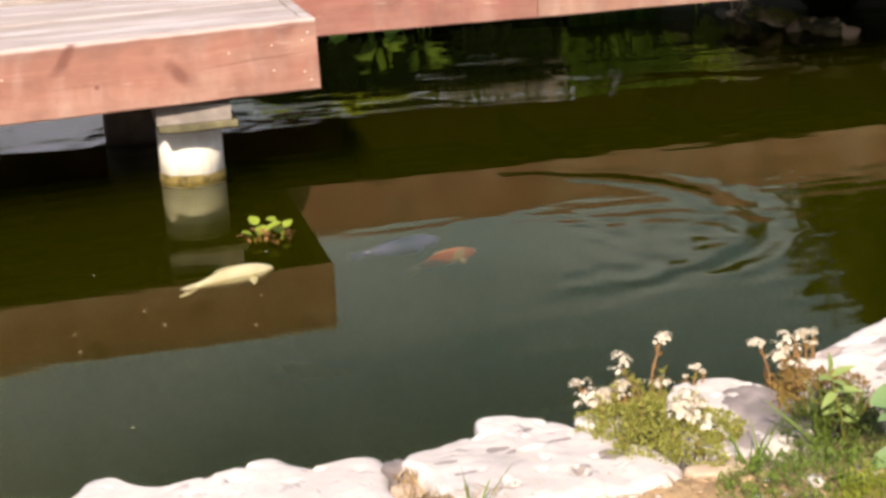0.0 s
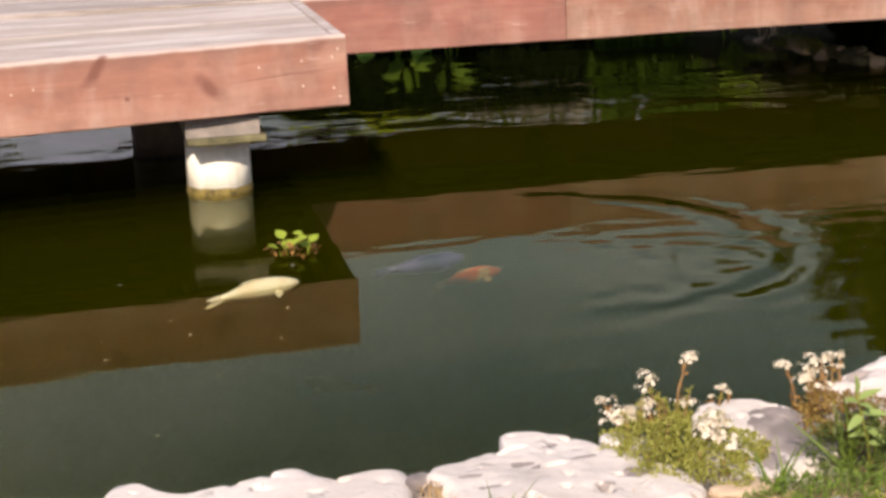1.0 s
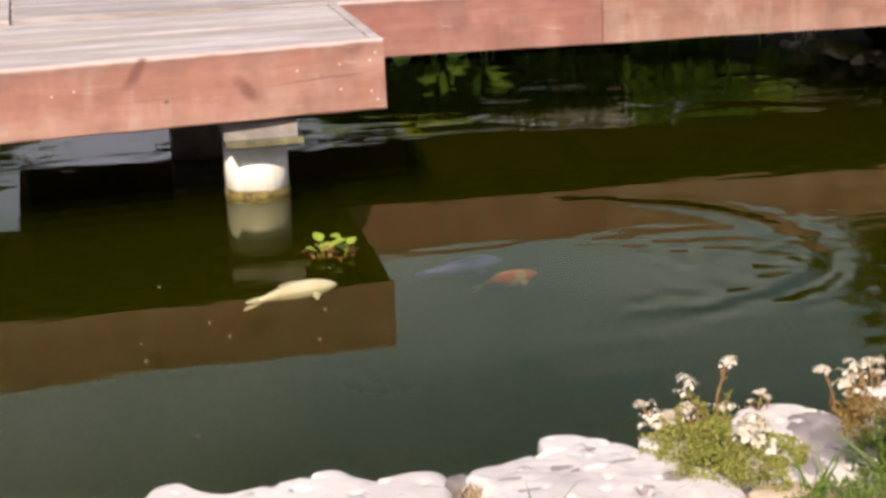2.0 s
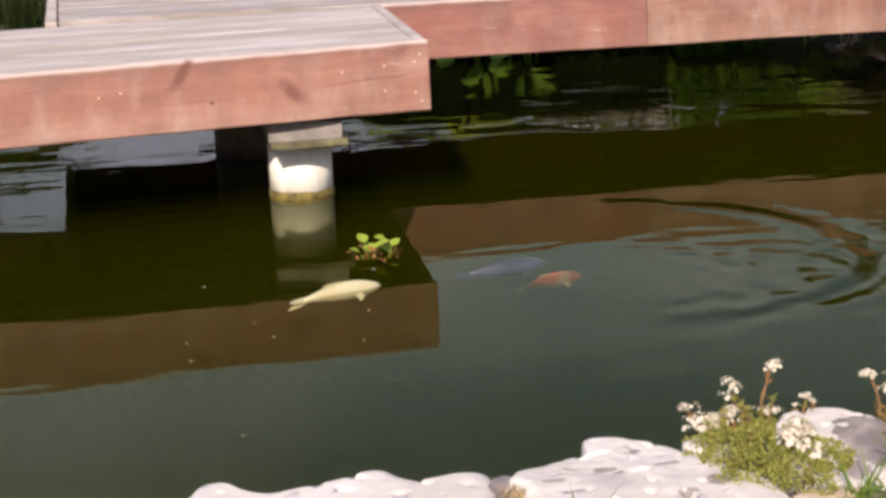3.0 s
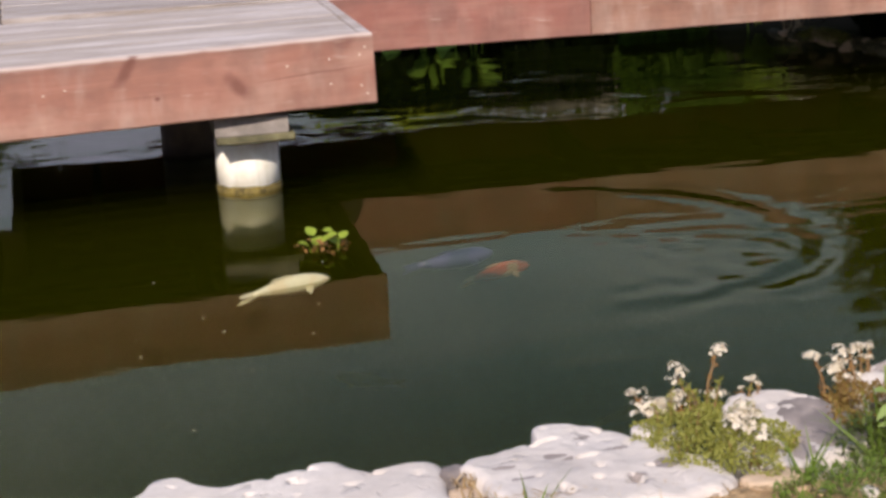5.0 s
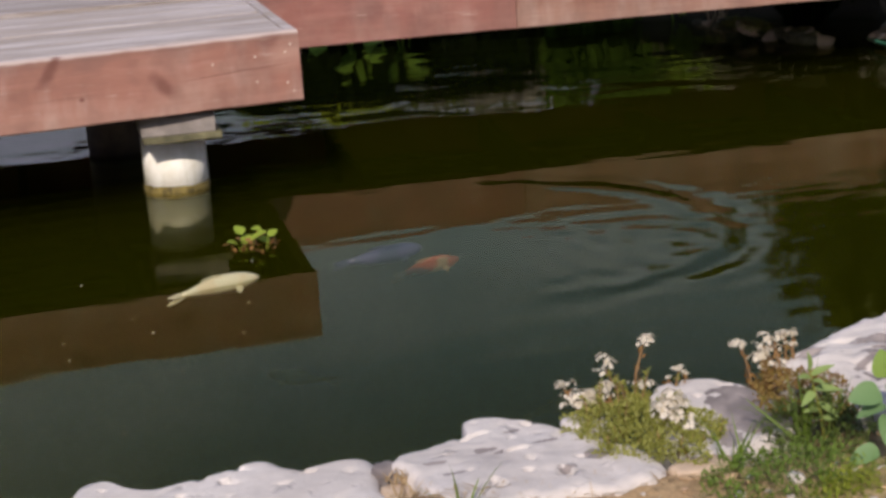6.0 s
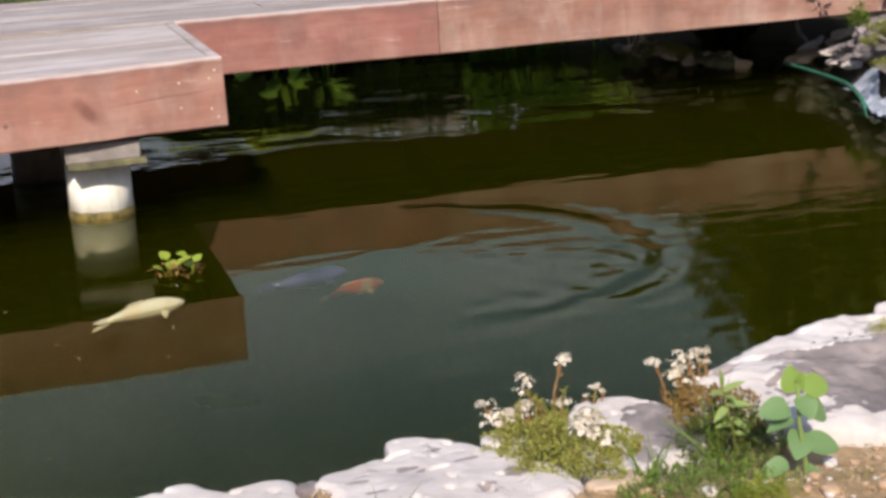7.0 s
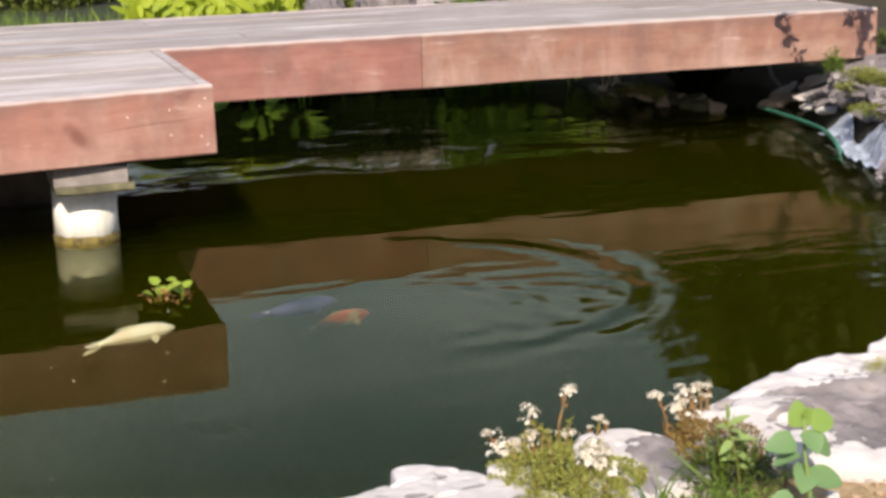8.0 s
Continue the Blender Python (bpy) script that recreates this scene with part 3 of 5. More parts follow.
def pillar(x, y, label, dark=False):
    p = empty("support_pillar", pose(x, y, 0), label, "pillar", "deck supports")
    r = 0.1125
    # dark: the pipe and pads are coloured dark in place of shade
    part("pipe", bm_mesh("pipe", tube(r, r, -0.02, 0.198, 40), M_DARKWOOD_SHADE if dark else M_PIPE, True), p, None, "pipe darkened for shade" if dark else "white plastic pipe")
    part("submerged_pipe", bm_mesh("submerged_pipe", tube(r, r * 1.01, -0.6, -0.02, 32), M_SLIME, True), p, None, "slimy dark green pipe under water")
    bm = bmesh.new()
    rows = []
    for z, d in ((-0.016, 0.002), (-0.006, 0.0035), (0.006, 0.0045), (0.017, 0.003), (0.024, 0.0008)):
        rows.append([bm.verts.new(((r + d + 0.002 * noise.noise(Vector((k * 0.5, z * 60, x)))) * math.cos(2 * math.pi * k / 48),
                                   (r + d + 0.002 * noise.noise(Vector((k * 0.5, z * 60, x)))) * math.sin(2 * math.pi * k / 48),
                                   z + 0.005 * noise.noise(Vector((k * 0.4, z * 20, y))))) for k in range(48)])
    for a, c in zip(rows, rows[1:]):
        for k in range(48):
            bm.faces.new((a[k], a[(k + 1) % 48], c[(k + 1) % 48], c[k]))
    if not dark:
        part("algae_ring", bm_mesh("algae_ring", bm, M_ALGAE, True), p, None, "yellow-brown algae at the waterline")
    part("lower_pad", board("lower_pad", 0.265, 0.345, 0.028, M_DARKWOOD_SHADE if dark else M_MOSSY, 0.006, 3, 0.003, 8), p, pose(0.018, -0.052, 0.212), "mossy timber pad")
    part("upper_pad", board("upper_pad", 0.25, 0.34, 0.064, M_DARKWOOD_SHADE if dark else M_BEAM, 0.004, 4, 0.002, 8), p, pose(0.006, -0.052, 0.259), "grey timber pad")
    part("beam", board("beam", 0.24, 0.2, 0.05, M_DARKWOOD_SHADE, 0.004, 4, 0.002, 8), p, pose(0.0, 0.0, 0.317))
    return p


# ---- stones ----
def stone_mesh(name, size, seed, flat=0.5, level=4, lump=0.16):
    """A rounded slab: a superellipsoid with lumps, ledges and chips."""
    bm = bmesh.new()
    bmesh.ops.create_icosphere(bm, subdivisions=level, radius=1)
    off = Vector((seed * 7.3, seed * 3.1, seed * 1.7))
    for v in bm.verts:
        d = v.co.normalized()
        e = 2.8
        k = (abs(d.x) ** e + abs(d.y) ** e + (abs(d.z)) ** e) ** (-1 / e)
        c = d * k
        c *= 1 + lump * noise.noise(c * 1.3 + off) + lump * 0.5 * noise.noise(c * 3.1 + off) + lump * 0.22 * noise.noise(c * 8 + off)
        if c.z > flat:
            c.z = flat + (c.z - flat) * 0.3
        ledge = math.sin(c.z * 9 + 2 * noise.noise(c + off)) * 0.02
        v.co = Vector(((c.x + ledge * d.x) * size[0] / 2, (c.y + ledge * d.y) * size[1] / 2, c.z * size[2] / 2))
    return bm_mesh(name, bm, M_STONE, True)


def broken_rock_mesh(name, size, seed):
    """A split, layered rock: a block cut by flat cleavage faces, stepped along its beds."""
    rng = random.Random(seed)
    cuts = []
    for k in range(13):
        d = Vector((rng.gauss(0, 1), rng.gauss(0, 1), rng.gauss(0, 0.55))).normalized()
        cuts.append((d, rng.uniform(0.55, 0.9)))
    cuts += [(Vector((rng.uniform(-0.2, 0.2), rng.uniform(-0.2, 0.2), 1)).normalized(), 0.62), (Vector((0, 0, -1)), 0.7)]
    bm = bmesh.new()
    bmesh.ops.create_icosphere(bm, subdivisions=4, radius=1)
    off = Vector((seed * 2.3, seed * 5.1, seed * 0.7))
    for v in bm.verts:
        d = v.co.normalized()
        r = min([1.0] + [h / d.dot(n) for n, h in cuts if d.dot(n) > 0.01])
        c = d * r
        bed = (c.z * 4.5 + 0.5 * noise.noise(c * 1.2 + off)) % 1.0
        side = math.sqrt(d.x * d.x + d.y * d.y)
        c *= 1 - 0.10 * side * (1 if bed < 0.22 else 0) + 0.05 * noise.noise(c * 4 + off) + 0.03 * noise.noise(c * 11 + off)
        v.co = Vector((c.x * size[0] / 1.6, c.y * size[1] / 1.6, c.z * size[2] / 1.5))
    return bm_mesh(name, bm, M_ROCK)


def stone(x, y, z, size, seed, rx=0, ry=0, rz=0, flat=0.5, level=4, lump=0.16, label="pale weathered limestone edging rock on the bank", name="edging_stone", group="edging stones"):
    ob = new(name, broken_rock_mesh(name, size, seed) if name == "bank_rock" else stone_mesh(name, size, seed, flat, level, lump))
    ob.matrix_basis = pose(x, y, z, rx, ry, rz)
    return tagged(ob, label, "stone", group)


# ---- plants ----
class Leaves:
    """Collects small leaf faces for one mesh."""

    def __init__(self):
        self.v, self.f = [], []

    def blade(self, base, way, length, width, droop=0.3, side=None, segs=4):
        way = Vector(way).normalized()
        side = Vector(side) if side is not None else way.cross(Vector((0, 0, 1)))
        if side.length < 1e-3:
            side = Vector((1, 0, 0))
        side.normalize()
        s0 = len(self.v)
        p, w = Vector(base), way.copy()
        for i in range(segs + 1):
            f = i / segs
            half = width / 2 * (1 - f) ** 0.6 if i else width / 2 * 0.7
            self.v += [tuple(p - side * half), tuple(p + side * half)]
            p = p + w * length / segs
            w = (w + Vector((0, 0, -droop / segs))).normalized()
        for i in range(segs):
            a = s0 + 2 * i
            self.f.append((a, a + 1, a + 3, a + 2))

    def oval(self, base, way, up, length, width, cup=0.12, segs=6, power=0.8):
        way, up = Vector(way).normalized(), Vector(up)
        side = way.cross(up)
        if side.length < 1e-3:
            side = Vector((1, 0, 0))
        side.normalize()
        up = side.cross(way).normalized()
        s0 = len(self.v)
        base = Vector(base)
        for i in range(segs + 1):
            f = i / segs
            half = width / 2 * math.sin(math.pi * (0.06 + 0.94 * f) ** 0.8) ** power if 0 < i < segs else width * 0.04
            p = base + way * length * f - up * length * 0.18 * f * f
            lift = up * cup * half * 2
            self.v += [tuple(p - side * half + lift), tuple(p), tuple(p + side * half + lift)]
        for i in range(segs):
            a = s0 + 3 * i
            self.f += [(a, a + 1, a + 4, a + 3), (a + 1, a + 2, a + 5, a + 4)]

    def mesh(self, name, mat):
        return mesh_from(name, self.v, self.f, mat, True)


def stem_mesh(name, points, r0, r1, mat, sides=6):
    bm = bmesh.new()
    rows = []
    for i, p in enumerate(points):
        p = Vector(p)
        w = (Vector(points[min(i + 1, len(points) - 1)]) - Vector(points[max(i - 1, 0)])).normalized()
        a = w.orthogonal().normalized()
        b = w.cross(a)
        r = r0 + (r1 - r0) * i / (len(points) - 1)
        rows.append([bm.verts.new(p + (a * math.cos(2 * math.pi * k / sides) + b * math.sin(2 * math.pi * k / sides)) * r) for k in range(sides)])
    for a, c in zip(rows, rows[1:]):
        for k in range(sides):
            bm.faces.new((a[k], a[(k + 1) % sides], c[(k + 1) % sides], c[k]))
    bm.faces.new(rows[0][::-1])
    bm.faces.new(rows[-1])
    return bm_mesh(name, bm, mat, True)


def rnd(a, b):
    return random.uniform(a, b)


def ball_way():
    while True:
        v = Vector((rnd(-1, 1), rnd(-1, 1), rnd(-1, 1)))
        if 0.05 < v.length < 1:
            return v.normalized()


def tree(name, tall, wide, seed, leaves=2600, low=0.25):
    random.seed(seed)
    t = new(name)
    pts, p = [], Vector((0, 0, -0.2))
    for i in range(6):
        pts.append(tuple(p))
        p = p + Vector((rnd(-0.06, 0.06) * tall / 5, rnd(-0.06, 0.06) * tall / 5, tall * 0.13))
    part("trunk", stem_mesh("trunk", pts, tall * 0.035, tall * 0.016, M_BARK, 8), t)
    blobs = []
    for i in range(20):
        a = 2 * math.pi * i / 7 + rnd(-0.3, 0.3)
        zz = tall * rnd(low, 0.92)
        reach = wide / 2 * rnd(0.35, 0.8) * (1.15 - zz / tall * 0.6)
        tip = Vector((math.cos(a) * reach, math.sin(a) * reach, zz))
        st = Vector(pts[2 + i % 4])
        part("limb", stem_mesh("limb", [tuple(st), tuple(st.lerp(tip, 0.5) + Vector((0, 0, 0.1))), tuple(tip)], tall * 0.012, tall * 0.004, M_BARK, 5), t)
        blobs.append((tip, wide * rnd(0.15, 0.24)))
    blobs.append((Vector((0, 0, tall * 0.8)), wide * 0.25))
    lv = Leaves()
    for i in range(leaves):
        c, r = random.choice(blobs)
        d = ball_way()
        q = c + Vector((d.x, d.y, d.z * 0.75)) * r * rnd(0.5, 1.05)
        lv.oval(q, ball_way(), ball_way(), rnd(0.17, 0.28) * tall / 4.5, rnd(0.11, 0.18) * tall / 4.5, 0.1, 2)
    part("crown", lv.mesh("crown", M_TREE), t)
    return t


deck_front()
deck_long()
pillar(-0.437, 0.235, "white pipe pillar with algae ring standing in the water under the deck")
# back pillar: the deck's shade is put into its colour
pillar(-0.60, 0.98, "pillar behind under the deck, shade put into its dark colour", True)

def slab(name, outline, top, seed, label, tilt=(0.0, 0.0), deep=-0.12, rough=0.012, group="edging stones", lumps=0.02, segs=110, stains=(), second=None, hollows=()):
    """A flat weathered rock: a plan outline, worn fine, with an uneven top and undercut sides."""
    cx = sum(p[0] for p in outline) / len(outline)
    cy = sum(p[1] for p in outline) / len(outline)
    n = len(outline)
    rim = []
    for k in range(segs):
        u = k / segs * n
        i, f = int(u), u - int(u)
        p = [Vector((*outline[(i + d) % n], 0)) for d in (-1, 0, 1, 2)]
        q = 0.5 * (2 * p[1] + (p[2] - p[0]) * f + (2 * p[0] - 5 * p[1] + 4 * p[2] - p[3]) * f * f + (3 * p[1] - p[0] - 3 * p[2] + p[3]) * f ** 3)
        w = rough * (noise.noise(Vector((q.x * 14, q.y * 14, seed))) + 0.6 * noise.noise(Vector((q.x * 40, q.y * 40, seed))))
        d = Vector((q.x - cx, q.y - cy, 0))
        rim.append(Vector((cx, cy, 0)) + d * (1 + w / max(0.05, d.length)))
    fracs = [0.0] + [0.05 + 0.87 * (k / 33) ** 0.85 for k in range(34)] + [0.95, 0.975, 0.993, 1.0, 1.0, 0.985, 0.95]
    drop = [0.0] * 33 + [0.0, 0.001, 0.003, 0.007, 0.013, 0.022, 0.045, 0.075, abs(deep) + top]
    verts = [(0, 0, 0)]
    rows = []
    for f, dz in zip(fracs[1:], drop[1:]):
        row = []
        for q in rim:
            x, y = cx + (q.x - cx) * f, cy + (q.y - cy) * f
            b = Vector((x * 5, y * 5, seed * 3.3))
            z = top + tilt[0] * (x - cx) + tilt[1] * (y - cy)
            z += lumps * noise.noise(b) + lumps * 0.5 * noise.noise(b * 2.7) + lumps * 0.22 * noise.noise(b * 8)
            pit = noise.noise(Vector((x * 22, y * 30, seed + 9)))
            for hx, hy, rx, ry, dp in hollows:
                q2 = ((x - hx) / rx) ** 2 + ((y - hy) / ry) ** 2
                if q2 < 1:
                    z -= dp * (1 - q2) ** 1.5
            if pit > 0.36:
                z -= min(0.012, (pit - 0.36) * 0.06)
            row.append(len(verts))
            verts.append((x, y, z - dz))
        rows.append(row)
    z0 = sum(verts[k][2] for k in rows[0]) / segs
    verts[0] = (cx, cy, z0)
    faces = [(0, rows[0][k], rows[0][(k + 1) % segs]) for k in range(segs)]
    for a, c in zip(rows, rows[1:]):
        faces += [(a[k], c[k], c[(k + 1) % segs], a[(k + 1) % segs]) for k in range(segs)]
    faces.append(tuple(rows[-1][::-1]))
    me = mesh_from(name, verts, faces, M_STONE, True)
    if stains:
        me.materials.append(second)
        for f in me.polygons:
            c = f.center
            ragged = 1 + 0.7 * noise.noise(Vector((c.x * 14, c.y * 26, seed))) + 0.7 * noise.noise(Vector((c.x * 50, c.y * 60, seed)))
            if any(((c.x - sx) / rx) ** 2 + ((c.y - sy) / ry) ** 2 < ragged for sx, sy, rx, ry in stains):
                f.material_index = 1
    return tagged(new(name, me), label, "stone", group)


slab("edging_stone", [(-1.50, -2.68), (-1.02, -2.66), (-0.915, -2.58), (-0.878, -2.515), (-0.838, -2.508), (-0.80, -2.56), (-0.75, -2.582), (-0.62, -2.552), (-0.533, -2.525), (-0.492, -2.572), (-0.445, -2.602), (-0.352, -2.584), (-0.332, -2.620), (-0.345, -2.72), (-0.38, -2.95), (-0.9, -3.02), (-1.5, -3.0)][::-1],
     0.075, 1, "long smooth pale limestone slab edging the pond", lumps=0.0035, rough=0.002, segs=190)
slab("edging_stone", [(-0.312, -2.662), (-0.25, -2.636), (-0.18, -2.612), (-0.148, -2.585), (-0.132, -2.53), (-0.085, -2.518), (-0.01, -2.575), (0.085, -2.71), (0.155, -2.84), (0.11, -2.915), (-0.03, -2.925), (-0.2, -2.93), (-0.26, -2.92), (-0.285, -2.78)][::-1],
     0.097, 2, "pitted pale limestone slab with rough broken edges", lumps=0.009, rough=0.014, segs=300, stains=((-0.137, -2.695, 0.020, 0.013), (-0.115, -2.715, 0.010, 0.006), (-0.02, -2.70, 0.028, 0.006), (-0.06, -2.62, 0.018, 0.006), (0.05, -2.80, 0.026, 0.02), (-0.22, -2.78, 0.022, 0.006), (-0.24, -2.72, 0.02, 0.008), (-0.02, -2.83, 0.02, 0.008)), second=M_DARKPIT)
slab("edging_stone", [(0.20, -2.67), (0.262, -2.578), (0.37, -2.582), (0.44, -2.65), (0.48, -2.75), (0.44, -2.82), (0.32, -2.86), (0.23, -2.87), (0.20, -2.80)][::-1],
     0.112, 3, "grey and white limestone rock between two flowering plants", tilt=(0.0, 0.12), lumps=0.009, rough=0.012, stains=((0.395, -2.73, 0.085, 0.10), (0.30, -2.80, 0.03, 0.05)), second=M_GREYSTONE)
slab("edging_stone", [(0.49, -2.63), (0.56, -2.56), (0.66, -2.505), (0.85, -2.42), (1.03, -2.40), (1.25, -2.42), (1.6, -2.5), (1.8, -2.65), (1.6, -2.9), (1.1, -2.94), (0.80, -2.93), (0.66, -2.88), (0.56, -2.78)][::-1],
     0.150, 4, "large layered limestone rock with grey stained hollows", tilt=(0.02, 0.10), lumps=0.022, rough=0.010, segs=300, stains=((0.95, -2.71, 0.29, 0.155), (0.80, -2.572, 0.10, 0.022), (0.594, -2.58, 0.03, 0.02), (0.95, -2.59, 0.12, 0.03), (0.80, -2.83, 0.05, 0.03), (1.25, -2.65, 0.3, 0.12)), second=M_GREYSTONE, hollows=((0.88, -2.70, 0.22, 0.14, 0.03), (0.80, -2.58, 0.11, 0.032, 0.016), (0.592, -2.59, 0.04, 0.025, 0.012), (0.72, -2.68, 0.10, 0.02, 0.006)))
slab("edging_stone", [(1.06, -2.385), (1.25, -2.33), (1.6, -2.27), (2.0, -2.22), (2.1, -2.5), (1.6, -2.55), (1.25, -2.46)][::-1],
     0.17, 5, "pale limestone rock on the pond bank", lumps=0.04, rough=0.016)
slab("edging_stone", [(2.05, -2.2), (2.5, -1.7), (2.62, -1.0), (2.72, -0.5), (3.1, -0.6), (2.95, -1.6), (2.5, -2.4)][::-1],
     0.12, 6, "pale limestone rock on the pond bank", lumps=0.05, rough=0.02)
stone(0.085, -2.63, 0.08, (0.10, 0.08, 0.06), 14, 0, 8, 20, 0.6, 3, 0.14, "small rounded white stone under the flowers")
stone(0.222, -2.885, 0.078, (0.13, 0.06, 0.045), 15, 0, 0, 8, 0.5, 3, 0.14, "flat cream stone at the foot of the plants").data.materials[0] = M_TAN
stone(-0.322, -2.665, 0.066, (0.045, 0.05, 0.06), 16, 0, 0, 30, 0.6, 3, 0.2, "small grey-brown stone wedged between two slabs").data.materials[0] = M_GREYSTONE
stone(-0.318, -2.76, 0.05, (0.06, 0.09, 0.06), 17, 0, 0, 10, 0.6, 3, 0.2, "small tan stone wedged between two slabs").data.materials[0] = M_TAN

# right bank: heaped rocks under and beside the deck's end
random.seed(21)
for i in range(260):
    # most lie beside the deck's end, the rest trail off along the shore
    y = rnd(0.22, 1.12) if i < 190 else rnd(-0.8, 0.25)
    shore = 2.64 + 0.27 * max(y, -0.3)
    out = (0.16 if y > 0.72 else 0.22 if y > -0.1 else 0.02) + rnd(0.0, 0.9) ** 1.5 * (0.75 if i < 190 else 1.0)
    x = shore + out
    z = height(x, y) + 0.03 + 0.035 * (i % 3)
    stone(x, y, z, (rnd(0.08, 0.22), rnd(0.07, 0.15), rnd(0.035, 0.085)), 30 + i, rnd(-16, 16), rnd(-20, 14), rnd(-60, 60), 0.35, 3, 0.34,
          label="grey limestone rock heaped on the pond bank", name="bank_rock", group="bank rocks")
# a low line of mossy rocks on the spit under the walkway
for i in range(34):
    f = i / 33
    x, y = 2.89 - 0.38 * f + rnd(-0.06, 0.05), 1.78 + 0.60 * f + rnd(-0.06, 0.06)
    ob = stone(x, y, rnd(0.01, 0.04) + 0.05 * f, (rnd(0.05, 0.13), rnd(0.05, 0.10), rnd(0.03, 0.07)), 320 + i, rnd(-18, 18), rnd(-18, 18), rnd(-60, 60), 0.4, 3, 0.34,
               label="brown mossy limestone rock on the shore under the walkway", name="bank_rock", group="bank rocks")
    ob.data.materials[0] = M_MOSSY if i % 3 else M_TAN
# flat rocks stepping down to the hose
for i, (x, y, z) in enumerate(((3.12, 1.60, 0.05), (3.20, 1.66, 0.06), (3.36, 1.93, 0.06), (3.44, 1.90, 0.08), (3.30, 1.50, 0.17), (3.22, 1.44, 0.10), (3.16, 1.30, 0.08), (3.28, 1.34, 0.14), (3.10, 1.18, 0.09), (3.20, 1.16, 0.15), (3.33, 1.62, 0.12), (3.40, 1.46, 0.20), (3.06, 1.04, 0.10), (3.18, 1.02, 0.19))):
    ob = stone(x, y, z, (rnd(0.12, 0.20), rnd(0.08, 0.13), rnd(0.03, 0.05)), 380 + i, rnd(-8, 8), rnd(-12, 8), rnd(-25, 25), 0.3, 3, 0.3,
               label="flat pale limestone rock stepping down to the water", name="bank_rock", group="bank rocks")
    ob.data.materials[0] = M_TAN if i < 2 else M_STONE
for i, (x, y, z, s) in enumerate((
                                  (1.72, 3.75, 0.33, 0.42), (2.05, 3.7, 0.34, 0.46), (1.35, 3.85, 0.33, 0.35), (2.45, 3.6, 0.3, 0.5), (2.9, 3.3, 0.3, 0.5), (3.7, 2.7, 0.4, 0.5), (3.72, 1.2, 0.42, 0.4))):
    stone(x, y, z, (s, s * 0.8, 0.16 if z < 0.1 else 0.4), 200 + i, 0, 0, 37 * i, 0.55, 3, 0.2, label="pale limestone rock on the far bank", name="bank_rock", group="bank rocks")


# ---- hose and liner at the right bank ----
def bank_hose():
    pts = [(3.05, 1.66, 0.03), (3.02, 1.52, 0.035), (3.00, 1.38, 0.04), (2.985, 1.24, 0.042), (2.965, 1.10, 0.045), (2.935, 0.96, 0.05), (2.90, 0.82, 0.055), (2.865, 0.70, 0.050), (2.835, 0.60, 0.035), (2.81, 0.52, 0.012), (2.79, 0.46, -0.03)]
    ob = new("garden_hose", stem_mesh("garden_hose", pts, 0.0095, 0.0095, plain("green_rubber", (0.035, 0.15, 0.10), 0.5, 0.25), 10))
    return tagged(ob, "green rubber garden hose lying along the waterline", "hose")


def liner():
    vs, fs, nu, nv = [], [], 60, 18
    for i in range(nu):
        f = i / (nu - 1)
        for j in range(nv):
            g = j / (nv - 1)
            y = 0.93 - 1.26 * f - 0.04 * g
            wide = 0.05 + 0.17 * f + 0.03 * math.sin(f * 17)
            x = 2.665 + 0.30 * y + 0.02 * math.sin(f * 11) + wide * g
            z = max(0.0, height(x, y)) + 0.012 + 0.03 * g + 0.018 * noise.noise(Vector((x * 14, y * 14, 5))) + 0.014 * noise.noise(Vector((x * 35, y * 35, 8))) + 0.008 * noise.noise(Vector((x * 80, y * 80, 3)))
            vs.append((x, y, z))
    for i in range(nu - 1):
        for j in range(nv - 1):
            a = i * nv + j
            fs.append((a, a + 1, a + nv + 1, a + nv))
    ob = new("pond_liner", mesh_from("pond_liner", vs, fs, plain("pale_plastic_sheet", (0.37, 0.41, 0.49), 0.35, 0.6, 22), True))
    sol = ob.modifiers.new("thickness", "SOLIDIFY")
    sol.thickness = 0.004
    return tagged(ob, "crumpled pale bluish plastic pond liner between rocks", "liner")


bank_hose()
liner()
tagged(new("root", stem_mesh("root", [(3.39, 2.20, 0.36), (3.36, 2.12, 0.20), (3.32, 2.0, 0.12), (3.35, 1.93, 0.06)], 0.014, 0.010, M_BEAM, 7)), "pale bare root curving down to the shore under the walkway", "root")


